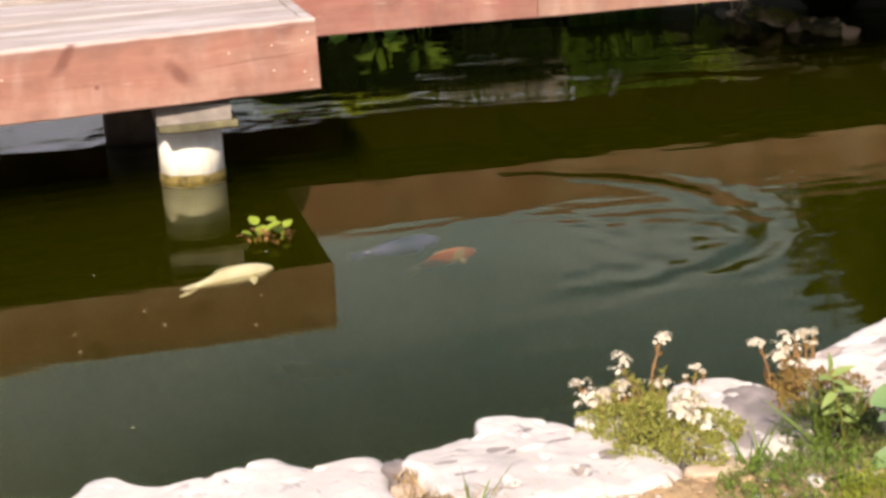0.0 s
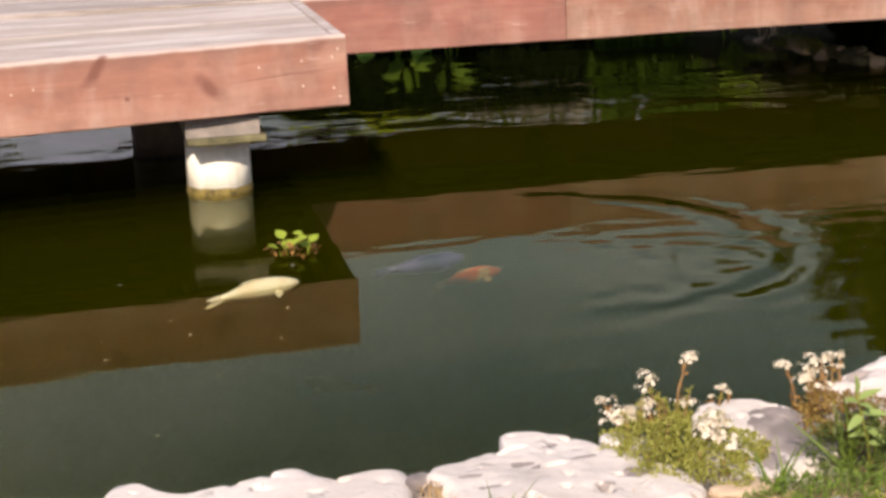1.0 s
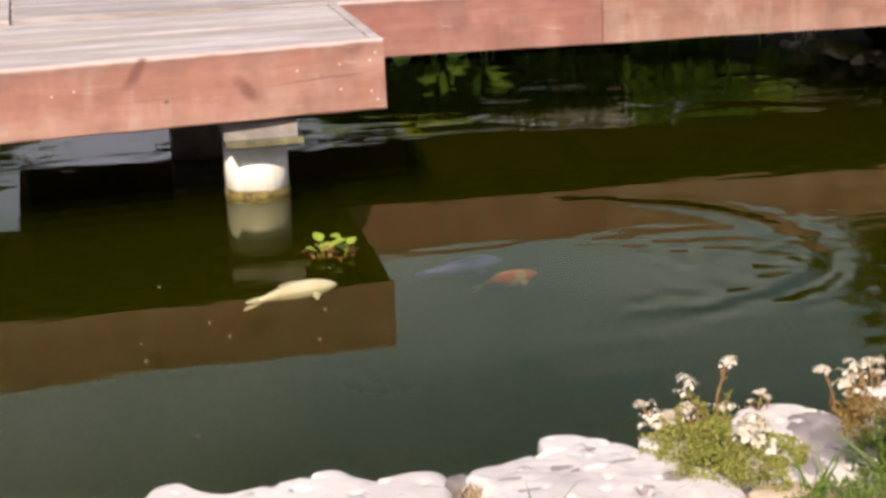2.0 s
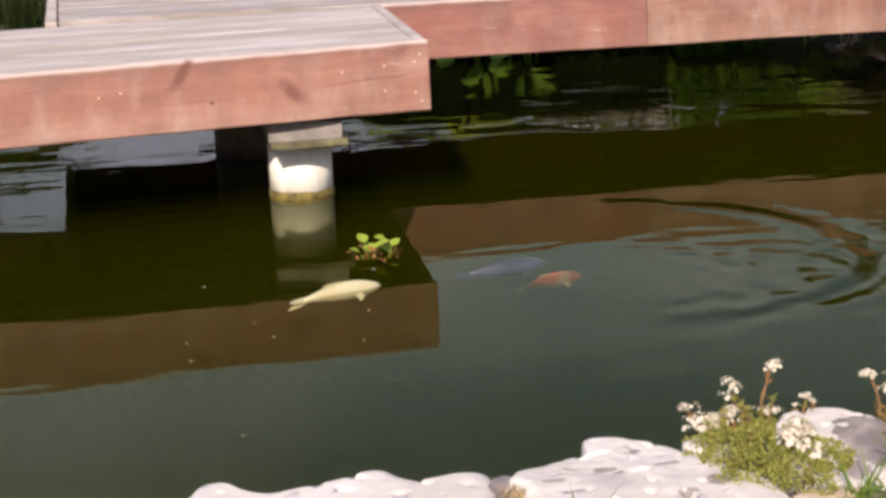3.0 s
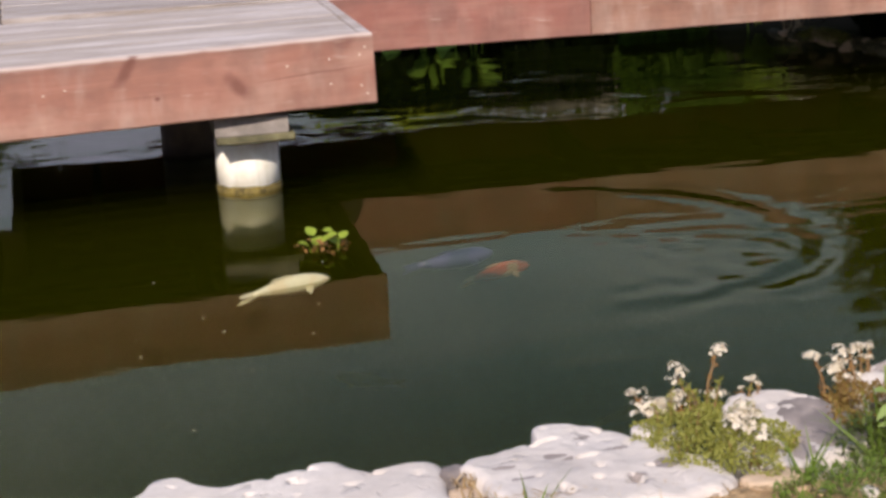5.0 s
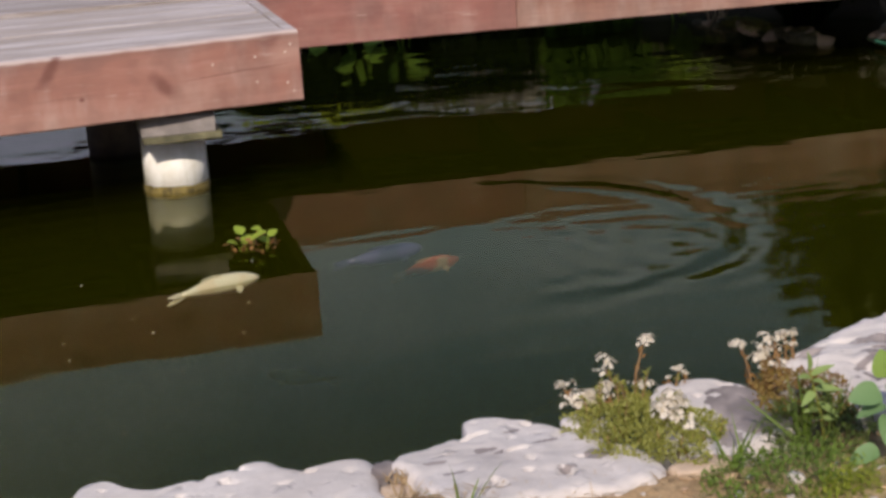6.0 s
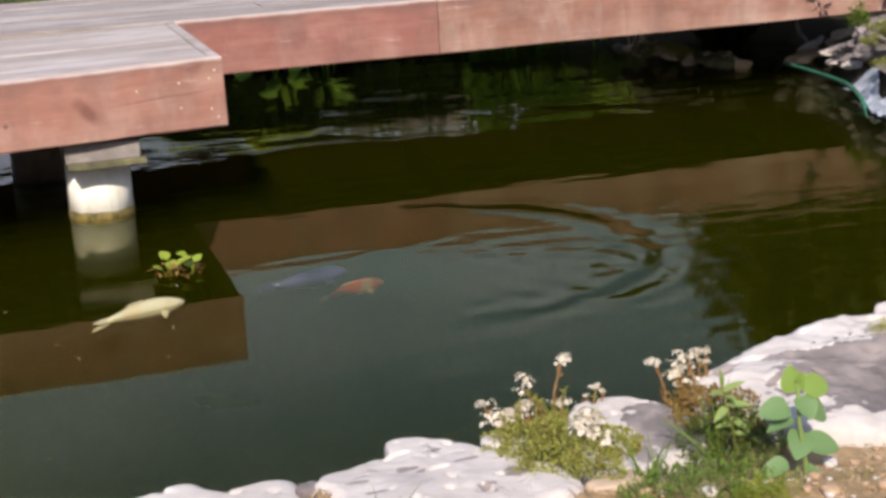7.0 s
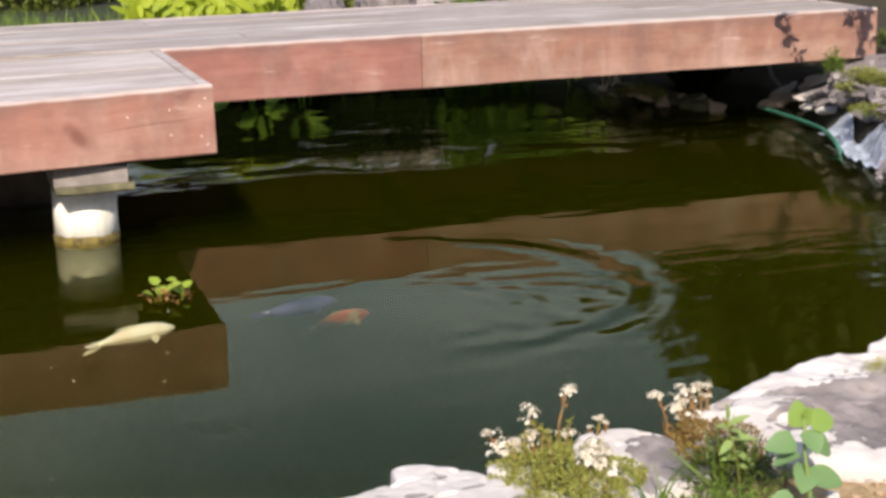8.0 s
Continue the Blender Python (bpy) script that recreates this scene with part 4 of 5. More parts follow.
# ---- fish ----
def koi(head, tail, z, body_colour, patch_colour, label, seed, bend=0.06, cover=0.55):
    """A koi: tapered body, back fin, tail fan and two side fins."""
    head, tail = Vector((*head, 0)), Vector((*tail, 0))
    d = head - tail
    L = d.length
    m, t, b = material("koi_skin", 0.35)
    n = noise_tex(t, coords(t), 12.0, 3, 0.5)
    t.links.new(ramp(t, n, [(cover - 0.02, body_colour), (cover + 0.02, patch_colour)]), b.inputs["Base Color"])
    fish = empty("koi", Matrix.Translation((tail.x, tail.y, z)) @ pose(0, 0, 0, 0, 0, math.degrees(math.atan2(d.y, d.x))), label, "fish", "koi in the pond")
    verts, faces, seg = [], [], 14
    prof = [(0.17, 0.018, 0.03), (0.26, 0.03, 0.045), (0.38, 0.05, 0.075), (0.52, 0.072, 0.1), (0.66, 0.085, 0.115), (0.78, 0.083, 0.108), (0.88, 0.07, 0.085), (0.95, 0.048, 0.055), (0.99, 0.022, 0.026), (1.0, 0.006, 0.008)]
    for u, w, hgt in prof:
        c = bend * L * math.sin((1 - u) * 3.4)
        for k in range(seg):
            a = 2 * math.pi * k / seg
            verts.append((u * L, c + w * L * 0.95 * math.cos(a), hgt * L * 0.8 * math.sin(a)))
    for i in range(len(prof) - 1):
        for k in range(seg):
            a, a2 = i * seg + k, i * seg + (k + 1) % seg
            faces.append((a, a2, a2 + seg, a + seg))
    faces += [tuple(range(seg))[::-1], tuple(range((len(prof) - 1) * seg, len(prof) * seg))]
    part("body", mesh_from("body", verts, faces, m, True), fish)
    mf = plain("koi_fin", tuple(0.8 * c for c in body_colour), 0.5, 0.15, 40)
    c0 = bend * L * math.sin(0.83 * 3.4)
    lv = Leaves()
    lv.blade((0.2 * L, c0, 0), (-1, -0.25, 0.12), 0.22 * L, 0.07 * L, 0.0, (0, 0.5, 1), 4)
    lv.blade((0.2 * L, c0, 0), (-1, -0.05, -0.3), 0.22 * L, 0.07 * L, 0.0, (0, 0.5, 1), 4)
    part("tail_fin", lv.mesh("tail_fin", mf), fish)
    for sgn in (-1, 1):
        lv = Leaves()
        lv.oval((0.76 * L, sgn * 0.06 * L + bend * L * 0.6, -0.02 * L), (-0.5, sgn, -0.15), (0, 0, 1), 0.14 * L, 0.08 * L, 0.05, 4)
        part("side_fin", lv.mesh("side_fin", mf), fish)
    lv = Leaves()
    lv.blade((0.62 * L, bend * L * 0.8, 0.08 * L), (-1, 0, 0.1), 0.25 * L, 0.05 * L, 0.25, (0, 0, 1), 4)
    part("back_fin", lv.mesh("back_fin", mf), fish)
    return fish


koi((-0.31, -0.87), (-0.59, -0.99), -0.046, (0.72, 0.67, 0.50), (0.70, 0.60, 0.42), "white koi swimming just under the water surface", 1, 0.06)
koi((0.38, -0.54), (0.13, -0.66), -0.165, (0.62, 0.42, 0.30), (0.62, 0.10, 0.03), "orange-red and cream koi under the water", 2, 0.05, 0.48)
koi((0.20, -0.80), (-0.10, -0.88), -0.036, (0.012, 0.012, 0.035), (0.035, 0.03, 0.075), "dark blue-black koi under the water", 3, -0.04)
koi((-0.34, -1.12), (-0.16, -1.25), -0.26, (0.42, 0.36, 0.06), (0.55, 0.47, 0.12), "yellow koi deep in the murky water", 4, 0.05)
koi((0.44, -1.62), (0.22, -1.72), -0.255, (0.42, 0.38, 0.12), (0.5, 0.42, 0.18), "pale yellow koi deep in the murky water", 5, -0.05)


# ---- floating plant ----
def floating_plant(x, y):
    random.seed(4)
    p = empty("floating_plant", pose(x, y, 0), "small water plant with bright green and reddish leaves floating", "water plant")
    for i in range(11):
        a = 2 * math.pi * i / 11 + rnd(-0.3, 0.3)
        tall = rnd(0.015, 0.045) if i % 3 else rnd(0.045, 0.07)
        lv = Leaves()
        bx, by = rnd(-0.06, 0.07), rnd(-0.02, 0.02)
        lv.blade((bx, by, -0.01), (math.cos(a) * 0.4, math.sin(a) * 0.3, 1), tall, 0.006, 0.2, None, 3)
        tip = Vector(lv.v[-1])
        lv.oval(tip, (math.cos(a), math.sin(a) * 0.6, 0.5), (0, -0.5, 1), rnd(0.03, 0.048), rnd(0.024, 0.036), 0.15, 6)
        part("leaf", lv.mesh("leaf", M_AFLOAT if i % 4 else M_REDLEAF), p)
    lv = Leaves()
    for i in range(30):
        lv.oval((rnd(-0.07, 0.08), rnd(-0.03, 0.03), rnd(-0.004, 0.012)), ball_way(), (0, 0, 1), rnd(0.015, 0.03), rnd(0.008, 0.014), 0.1, 3)
    part("stem_tuft", lv.mesh("stem_tuft", M_REDLEAF), p)
    return p


M_REDLEAF = leaf_material("reddish_brown_leaves", (0.16, 0.06, 0.02), (0.36, 0.20, 0.07), 0.2)
M_AFLOAT = leaf_material("bright_floating_leaves", (0.17, 0.27, 0.03), (0.36, 0.43, 0.06), 0.3)
floating_plant(-0.30, -0.70)


# ---- flowering stonecrop on the near bank ----
def head_mesh(seed, r=0.019):
    random.seed(seed)
    lv = Leaves()
    lobes = [Vector((rnd(-0.75, 0.75), rnd(-0.75, 0.75), rnd(-0.1, 0.55))) * r for k in range(5)]
    for i in range(34):
        d = ball_way()
        d.z = abs(d.z) * 0.8
        c = d * r * rnd(0.4, 0.75) + lobes[i % 5]
        c.z *= 0.8
        n = (d + Vector((0, -0.2, 0.3))).normalized()
        s = n.orthogonal().normalized()
        for k in range(5):
            w = Matrix.Rotation(2 * math.pi * k / 5 + i, 3, n) @ s
            lv.oval(c, w + n * 0.25, n, 0.0052, 0.0036, 0.1, 2)
    return lv.mesh("flower_head", M_PETAL)


HEADS = [head_mesh(51, 0.021), head_mesh(52, 0.024), head_mesh(53, 0.018)]


def stonecrop(x, y, z, half, tops, seed, label, foliage, count=2600, rise=0.05, shoots=20):
    """A low mat of fleshy leaves with upright stalks that carry white heads at the given places."""
    random.seed(seed)
    p = empty("stonecrop_plant", pose(x, y, z), label, "flowering plant", "stonecrop plants")
    lv = Leaves()
    for i in range(count):
        a, q = rnd(0, 2 * math.pi), math.sqrt(rnd(0, 1))
        edge = 1 + 0.25 * noise.noise(Vector((math.cos(a) * 2, math.sin(a) * 2, seed)))
        px, py = math.cos(a) * q * half[0] * edge, math.sin(a) * q * half[1] * edge
        hump = rise * (1 - q * q) + 0.02 * noise.noise(Vector((px * 20, py * 20, seed))) + 0.008
        w = Vector((rnd(-1, 1), rnd(-1, 1), rnd(0.1, 1.3)))
        lv.oval((px, py, hump * rnd(0.55, 1.0)), w, ball_way(), rnd(0.007, 0.013), rnd(0.003, 0.006), 0.1, 2)
    part("foliage", lv.mesh("foliage", foliage), p, None, "dense mat of small fleshy leaves")
    for i in range(shoots):
        a, q = rnd(0, 2 * math.pi), math.sqrt(rnd(0, 0.8))
        b = Vector((math.cos(a) * q * half[0], math.sin(a) * q * half[1], 0))
        e = b + Vector((rnd(-0.02, 0.02), rnd(-0.02, 0.02), rnd(0.04, 0.095) * (0.6 + 0.4 * (b.y > 0)) * (1.0 if b.x < 0.03 else 0.55)))
        st = part("shoot", stem_mesh("shoot", [tuple(b), tuple(b.lerp(e, 0.5)), tuple(e)], 0.002, 0.001, M_STEM, 4), p)
        lv = Leaves()
        for k in range(34):
            f = rnd(0.2, 1.0)
            lv.oval(b.lerp(e, f), (rnd(-1, 1), rnd(-1, 1), rnd(0.1, 0.9)), ball_way(), rnd(0.008, 0.014), rnd(0.004, 0.006), 0.1, 2)
        part("shoot_leaves", lv.mesh("shoot_leaves", foliage), st)
    for i, (tx, ty, tz, size) in enumerate(tops):
        bx, by = (tx - x) * 0.75 + rnd(-0.02, 0.02), (ty - y) * 0.75 + rnd(-0.02, 0.02)
        top = (tx - x, ty - y, tz - z)
        mid = (bx * 0.5 + top[0] * 0.5 + rnd(-0.008, 0.008), by * 0.5 + top[1] * 0.5, top[2] * 0.55)
        st = part("stalk", stem_mesh("stalk", [(bx, by, -0.01), mid, top], 0.0028, 0.0016, M_STEM, 5), p)
        part("flower_head", HEADS[i % 3], st, Matrix.Translation(top) @ pose(0, 0, 0, rnd(-20, 10), rnd(-15, 15), rnd(0, 360)) @ Matrix.Scale(size, 4), "cream-white flower head")
        lv = Leaves()
        for k in range(int(12 + 160 * max(0, top[2] - 0.04))):
            f = rnd(0.1, 0.93)
            q = Vector((bx, by, 0)).lerp(Vector(top), f)
            lv.oval(q, (rnd(-1, 1), rnd(-1, 1), rnd(0, 0.8)), ball_way(), rnd(0.009, 0.016), rnd(0.004, 0.006), 0.1, 2)
        part("stalk_leaves", lv.mesh("stalk_leaves", foliage if i % 2 else M_REDLEAF), st)
    return p


stonecrop(0.18, -2.715, 0.085, (0.15, 0.165), ((0.237, -2.56, 0.216, 1.0), (0.155, -2.56, 0.170, 1.05), (0.066, -2.56, 0.143, 1.0), (0.085, -2.57, 0.114, 0.9), (0.128, -2.57, 0.116, 1.05), (0.150, -2.57, 0.122, 1.0),
          (0.222, -2.73, 0.150, 1.5), (0.236, -2.75, 0.135, 1.5), (0.208, -2.75, 0.140, 1.4), (0.245, -2.72, 0.138, 1.1), (0.222, -2.77, 0.125, 1.4), (0.306, -2.57, 0.148, 0.75), (0.322, -2.57, 0.138, 0.45), (0.22, -2.57, 0.125, 0.95), (0.285, -2.57, 0.135, 0.4),
          (0.10, -2.59, 0.118, 1.25), (0.078, -2.6, 0.11, 1.2), (0.115, -2.6, 0.13, 1.2), (0.145, -2.58, 0.135, 1.1), (0.075, -2.58, 0.125, 1.0)), 7, "stonecrop with cream-white flower heads growing over the rocks", M_SEDUM, 4800, 0.05, 54)
stonecrop(0.52, -2.70, 0.085, (0.13, 0.12), ((0.437, -2.58, 0.182, 1.0), (0.487, -2.58, 0.180, 1.0), (0.495, -2.58, 0.160, 1.1), (0.480, -2.58, 0.152, 1.0), (0.51, -2.58, 0.185, 0.8), (0.534, -2.58, 0.193, 0.9), (0.55, -2.58, 0.19, 0.7),
          (0.50, -2.59, 0.135, 1.05), (0.514, -2.6, 0.128, 1.0), (0.512, -2.60, 0.092, 1.1), (0.53, -2.6, 0.10, 0.9), (0.545, -2.58, 0.17, 0.7)), 8,
          "stonecrop with white heads and reddish stems against a large rock", leaf_material("olive_red_foliage", (0.17, 0.065, 0.025), (0.29, 0.23, 0.06), 0.2), 2800, 0.07, 22)


# ---- grasses and herbs ----
def herb(x, y, z, half, count, seed, mat, label, size=(0.03, 0.05), rise=0.09, name="herb_clump", category="herb"):
    random.seed(seed)
    p = empty(name, pose(x, y, z), label, category, "bank herbs")
    lv = Leaves()
    for i in range(count):
        a, q = rnd(0, 2 * math.pi), math.sqrt(rnd(0, 1))
        px, py = math.cos(a) * q * half[0], math.sin(a) * q * half[1]
        top = rise * (1 - 0.7 * q * q) * rnd(0.3, 1)
        w = Vector((rnd(-1, 1), rnd(-1, 1), rnd(-0.1, 0.9)))
        for k in range(3):
            lv.oval((px + rnd(-0.01, 0.01), py + rnd(-0.01, 0.01), top + rnd(-0.01, 0.01)), w + Vector((rnd(-0.8, 0.8), rnd(-0.8, 0.8), 0)), (0, 0, 1), rnd(*size) * 0.55, rnd(*size) * 0.14, 0.12, 2)
    part("foliage", lv.mesh("foliage", mat), p)
    st = Leaves()
    for i in range(count // 8):
        a, q = rnd(0, 2 * math.pi), math.sqrt(rnd(0, 1))
        st.blade((math.cos(a) * q * half[0], math.sin(a) * q * half[1], -0.01), (rnd(-0.4, 0.4), rnd(-0.4, 0.4), 1), rise * rnd(0.5, 1.1), 0.003, 0.1, None, 3)
    tagged(part("stem_tuft", st.mesh("stem_tuft", M_GRASS), p), kind="stuff")
    return p


def grass_tuft(x, y, z, count, tall, seed, lean=(0, 0), mat=None, label="tuft of long green grass blades by the rocks"):
    random.seed(seed)
    p = empty("grass_tuft", pose(x, y, z), label, "grass", "grass tufts")
    lv = Leaves()
    for i in range(count):
        a = rnd(0, 2 * math.pi)
        lv.blade((rnd(-0.02, 0.02), rnd(-0.02, 0.02), -0.005), (math.cos(a) * rnd(0.1, 0.8) + lean[0], math.sin(a) * rnd(0.1, 0.8) + lean[1], 1), tall * rnd(0.5, 1.1), rnd(0.004, 0.008), rnd(0.3, 1.2), None, 6)
    part("foliage", lv.mesh("foliage", mat or M_GRASS), p)
    return p


herb(0.36, -2.985, 0.06, (0.18, 0.11), 560, 61, M_GRASS, "low feathery green herb on the soil", (0.02, 0.04), 0.075)
herb(0.47, -2.84, 0.07, (0.12, 0.09), 260, 62, leaf_material("dark_green_foliage", (0.05, 0.075, 0.012), (0.12, 0.16, 0.03), 0.25), "dark green leafy herb in the shade of the rock", (0.025, 0.045), 0.11)
herb(0.42, -3.08, 0.05, (0.08, 0.05), 420, 63, leaf_material("yellow_green_fern", (0.17, 0.21, 0.02), (0.36, 0.40, 0.05), 0.3), "yellow-green feathery herb on the soil", (0.015, 0.03), 0.085)
herb(0.62, -3.05, 0.06, (0.10, 0.05), 90, 64, M_SEDUM, "sparse yellow-green seedlings under the rock", (0.015, 0.025), 0.04)
herb(1.02, -2.535, 0.165, (0.06, 0.03), 260, 65, leaf_material("yellow_moss", (0.24, 0.22, 0.03), (0.42, 0.38, 0.06), 0.1), "yellow-green moss cushion on the rock", (0.01, 0.018), 0.02, "moss_cushion", "moss")
herb(3.11, 0.82, 0.27, (0.09, 0.13), 420, 66, M_SEDUM, "yellow-green moss and seedlings among the bank rocks", (0.02, 0.04), 0.05)
# added cover over the sunlit bank, to darken its reflection
herb(3.60, 2.0, 0.30, (0.24, 0.55), 1100, 93, M_TREE, "added dense dark green herbs that darken the mirrored bank beside the walkway", (0.05, 0.09), 0.14)
herb(2.62, 2.12, 0.07, (0.10, 0.22), 700, 91, M_SEDUM, "yellow-green moss on the rocks under the walkway", (0.02, 0.04), 0.035)
herb(3.05, 0.62, 0.27, (0.05, 0.16), 420, 92, M_SEDUM, "yellow-green moss and seedlings among the bank rocks", (0.025, 0.05), 0.06)
herb(2.85, 0.38, 0.19, (0.07, 0.11), 300, 67, M_SEDUM, "yellow-green moss and seedlings among the bank rocks", (0.02, 0.04), 0.04)
herb(2.99, 0.74, 0.235, (0.06, 0.08), 220, 69, M_SEDUM, "yellow-green moss and seedlings among the bank rocks", (0.02, 0.04), 0.035)
herb(3.10, 1.06, 0.24, (0.05, 0.04), 130, 68, M_GRASS, "small bushy green plant against the deck edge", (0.04, 0.07), 0.16)
grass_tuft(0.27, -2.90, 0.07, 16, 0.13, 71)
grass_tuft(0.44, -2.84, 0.08, 22, 0.17, 72, (-0.3, 0.1))
grass_tuft(0.53, -2.80, 0.08, 14, 0.11, 73)
grass_tuft(-0.25, -2.93, 0.075, 5, 0.13, 74, (-0.25, 0), label="few thin grass blades in front of the slab")
grass_tuft(-0.315, -2.72, 0.075, 26, 0.035, 75, mat=M_STRAW, label="short dry straw-coloured grass between the slabs")
grass_tuft(-0.31, -2.80, 0.07, 26, 0.045, 77, mat=M_STRAW, label="short dry straw-coloured grass between the slabs")
grass_tuft(0.57, -2.70, 0.09, 10, 0.07, 76)


# ---- broad-leaved weed ----
def broad_weed(x, y, z):
    random.seed(9)
    p = empty("broad_leaved_weed", pose(x, y, z), "young weed with large rounded soft green leaves", "weed")
    stem = [(0.012, -0.016, -0.02), (0.008, -0.02, 0.06), (-0.002, -0.012, 0.14), (0.0, 0.0, 0.235)]
    part("stem", stem_mesh("stem", stem, 0.0058, 0.0038, M_YOUNG, 7), p, None, "pale green stem")
    for dx, hgt, length, width, lean, face in ((-0.012, 0.222, 0.062, 0.052, (-0.25, 0.0, 1.0), (-0.5, -0.8, 0.3)), (0.042, 0.202, 0.070, 0.056, (1.0, 0.0, 0.05), (0.15, -0.75, 0.6)),
                                               (-0.050, 0.166, 0.074, 0.058, (-1.0, 0.0, 0.0), (-0.1, -0.6, 0.8)), (0.008, 0.172, 0.058, 0.056, (0.15, -0.6, -0.5), (0.0, -0.7, 0.7)),
                                               (0.048, 0.148, 0.066, 0.058, (1.0, 0.1, -0.35), (0.2, -0.7, 0.6)), (-0.034, 0.132, 0.066, 0.044, (-1.0, 0.2, -0.2), (-0.2, -0.2, 1.0)),
                                               (-0.006, 0.098, 0.078, 0.062, (-0.5, -0.7, -0.35), (-0.15, -0.75, 0.65)), (0.055, 0.082, 0.088, 0.058, (1.0, -0.2, -0.15), (0.1, -0.7, 0.7)),
                                               (-0.05, 0.046, 0.07, 0.042, (-1.0, 0.0, -0.3), (-0.1, -0.6, 0.8)), (0.03, 0.03, 0.05, 0.034, (1.0, -0.2, -0.2), (0.1, -0.6, 0.8)), (0.0, 0.228, 0.03, 0.022, (0.3, -0.4, 0.8), (0, -0.9, 0.3))):
        way = Vector(lean).normalized()
        mid = Vector((dx, way.y * 0.03, hgt))
        base = mid - way * length * 0.5
        lv = Leaves()
        root = Vector((0, 0, max(0.02, base.z - 0.008)))
        lv.blade(root, base - root, (base - root).length, 0.004, 0, None, 2)
        lv.oval(mid - way * length * 0.44, way, face, length * 0.88, width * 0.92, 0.16, 12, 0.62)
        part("leaf", lv.mesh("leaf", M_WEED if hgt > 0.19 else M_DULL), p)
    return p


M_DULL = leaf_material("dull_blue_green_leaves", (0.12, 0.22, 0.09), (0.19, 0.30, 0.125), 0.2)
broad_weed(0.528, -3.0, 0.065).scale = (0.92, 0.92, 0.95)


def lance_seedling(x, y, z):
    random.seed(19)
    p = empty("young_weed", pose(x, y, z), "young weed with narrow upright pale green leaves", "weed")
    part("stem", stem_mesh("stem", [(0, 0, -0.02), (-0.012, 0.0, 0.07), (-0.03, 0.0, 0.13), (-0.04, 0.0, 0.165)], 0.0035, 0.002, M_SEDUM, 6), p, None, "pale yellow-green stem")
    for hgt, way, length, width in ((0.165, (-0.1, -0.3, 1), 0.045, 0.018), (0.155, (0.9, -0.4, 0.6), 0.055, 0.018), (0.15, (-0.8, -0.5, 0.4), 0.05, 0.02), (0.125, (1.0, -0.4, 0.1), 0.06, 0.02), (0.12, (-0.9, -0.5, -0.3), 0.05, 0.02),
                                    (0.095, (0.7, -0.6, -0.4), 0.055, 0.02), (0.08, (-1, -0.3, 0.2), 0.045, 0.016), (0.06, (0.9, -0.5, 0.1), 0.045, 0.018), (0.145, (0.2, -0.9, 0.2), 0.045, 0.018)):
        lv = Leaves()
        f = hgt / 0.165
        lv.oval((-0.04 * f ** 1.3, 0, hgt), way, (0, -0.5, 1), length, width, 0.14, 7)
        part("leaf", lv.mesh("leaf", M_YOUNG), p)
    return p


def bent_blade():
    lv = Leaves()
    lv.blade((0.0, 0, 0), (-0.68, 0.0, 0.72), 0.165, 0.011, 0.12, (0.5, -0.6, 0.5), 7)
    p = empty("grass_tuft", pose(0.435, -2.85, 0.075), "single broad pale grass blade leaning over the herbs", "grass", "grass tufts")
    part("foliage", lv.mesh("foliage", M_YOUNG), p)


lance_seedling(0.484, -2.85, 0.07).scale = (0.85, 0.85, 0.92)
bent_blade()


# ---- litter and pebbles ----
def litter():
    random.seed(12)
    lv = Leaves()
    for i in range(3000):
        x, y = rnd(-0.45, 0.95), rnd(-3.3, -2.84)
        if pond_edge(x, y) < 0.05:
            continue
        lv.blade((x, y, height(x, y) + 0.006), (rnd(-1, 1), rnd(-1, 1), rnd(0, 0.25)), rnd(0.008, 0.035), rnd(0.0015, 0.005), 0.1, None, 2)
    return tagged(new("straw_litter", lv.mesh("straw_litter", M_STRAW)), "dry straw and leaf litter on the soil", "litter", kind="stuff")


M_BROWNSTONE = plain("orange_brown_stone", (0.46, 0.31, 0.20), 0.9, 0.3, 30)
litter()
random.seed(13)
for i in range(170):
    x, y = rnd(-0.05, 0.95), rnd(-3.25, -2.93)
    k = rnd(0.007, 0.016) if i % 4 else rnd(0.016, 0.032)
    ob = stone(x, y, height(x, y) + k * 0.25, (k * 1.3, k, k * 0.7), 300 + i, 0, 0, rnd(0, 180), 0.7, 2, 0.15, "small pale pebble on the soil" if i % 3 == 1 else "small orange-brown pebble on the soil", "pebble", "pebbles")
    if i % 3 != 1:
        ob.data.materials[0] = M_BROWNSTONE


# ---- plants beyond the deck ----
# near-black blades: the gloom under the walkway is put into their colour
M_DARKENED_GRASS = leaf_material("darkened_green_blades", (0.005, 0.008, 0.002), (0.015, 0.026, 0.005), 0.12, 0.08)



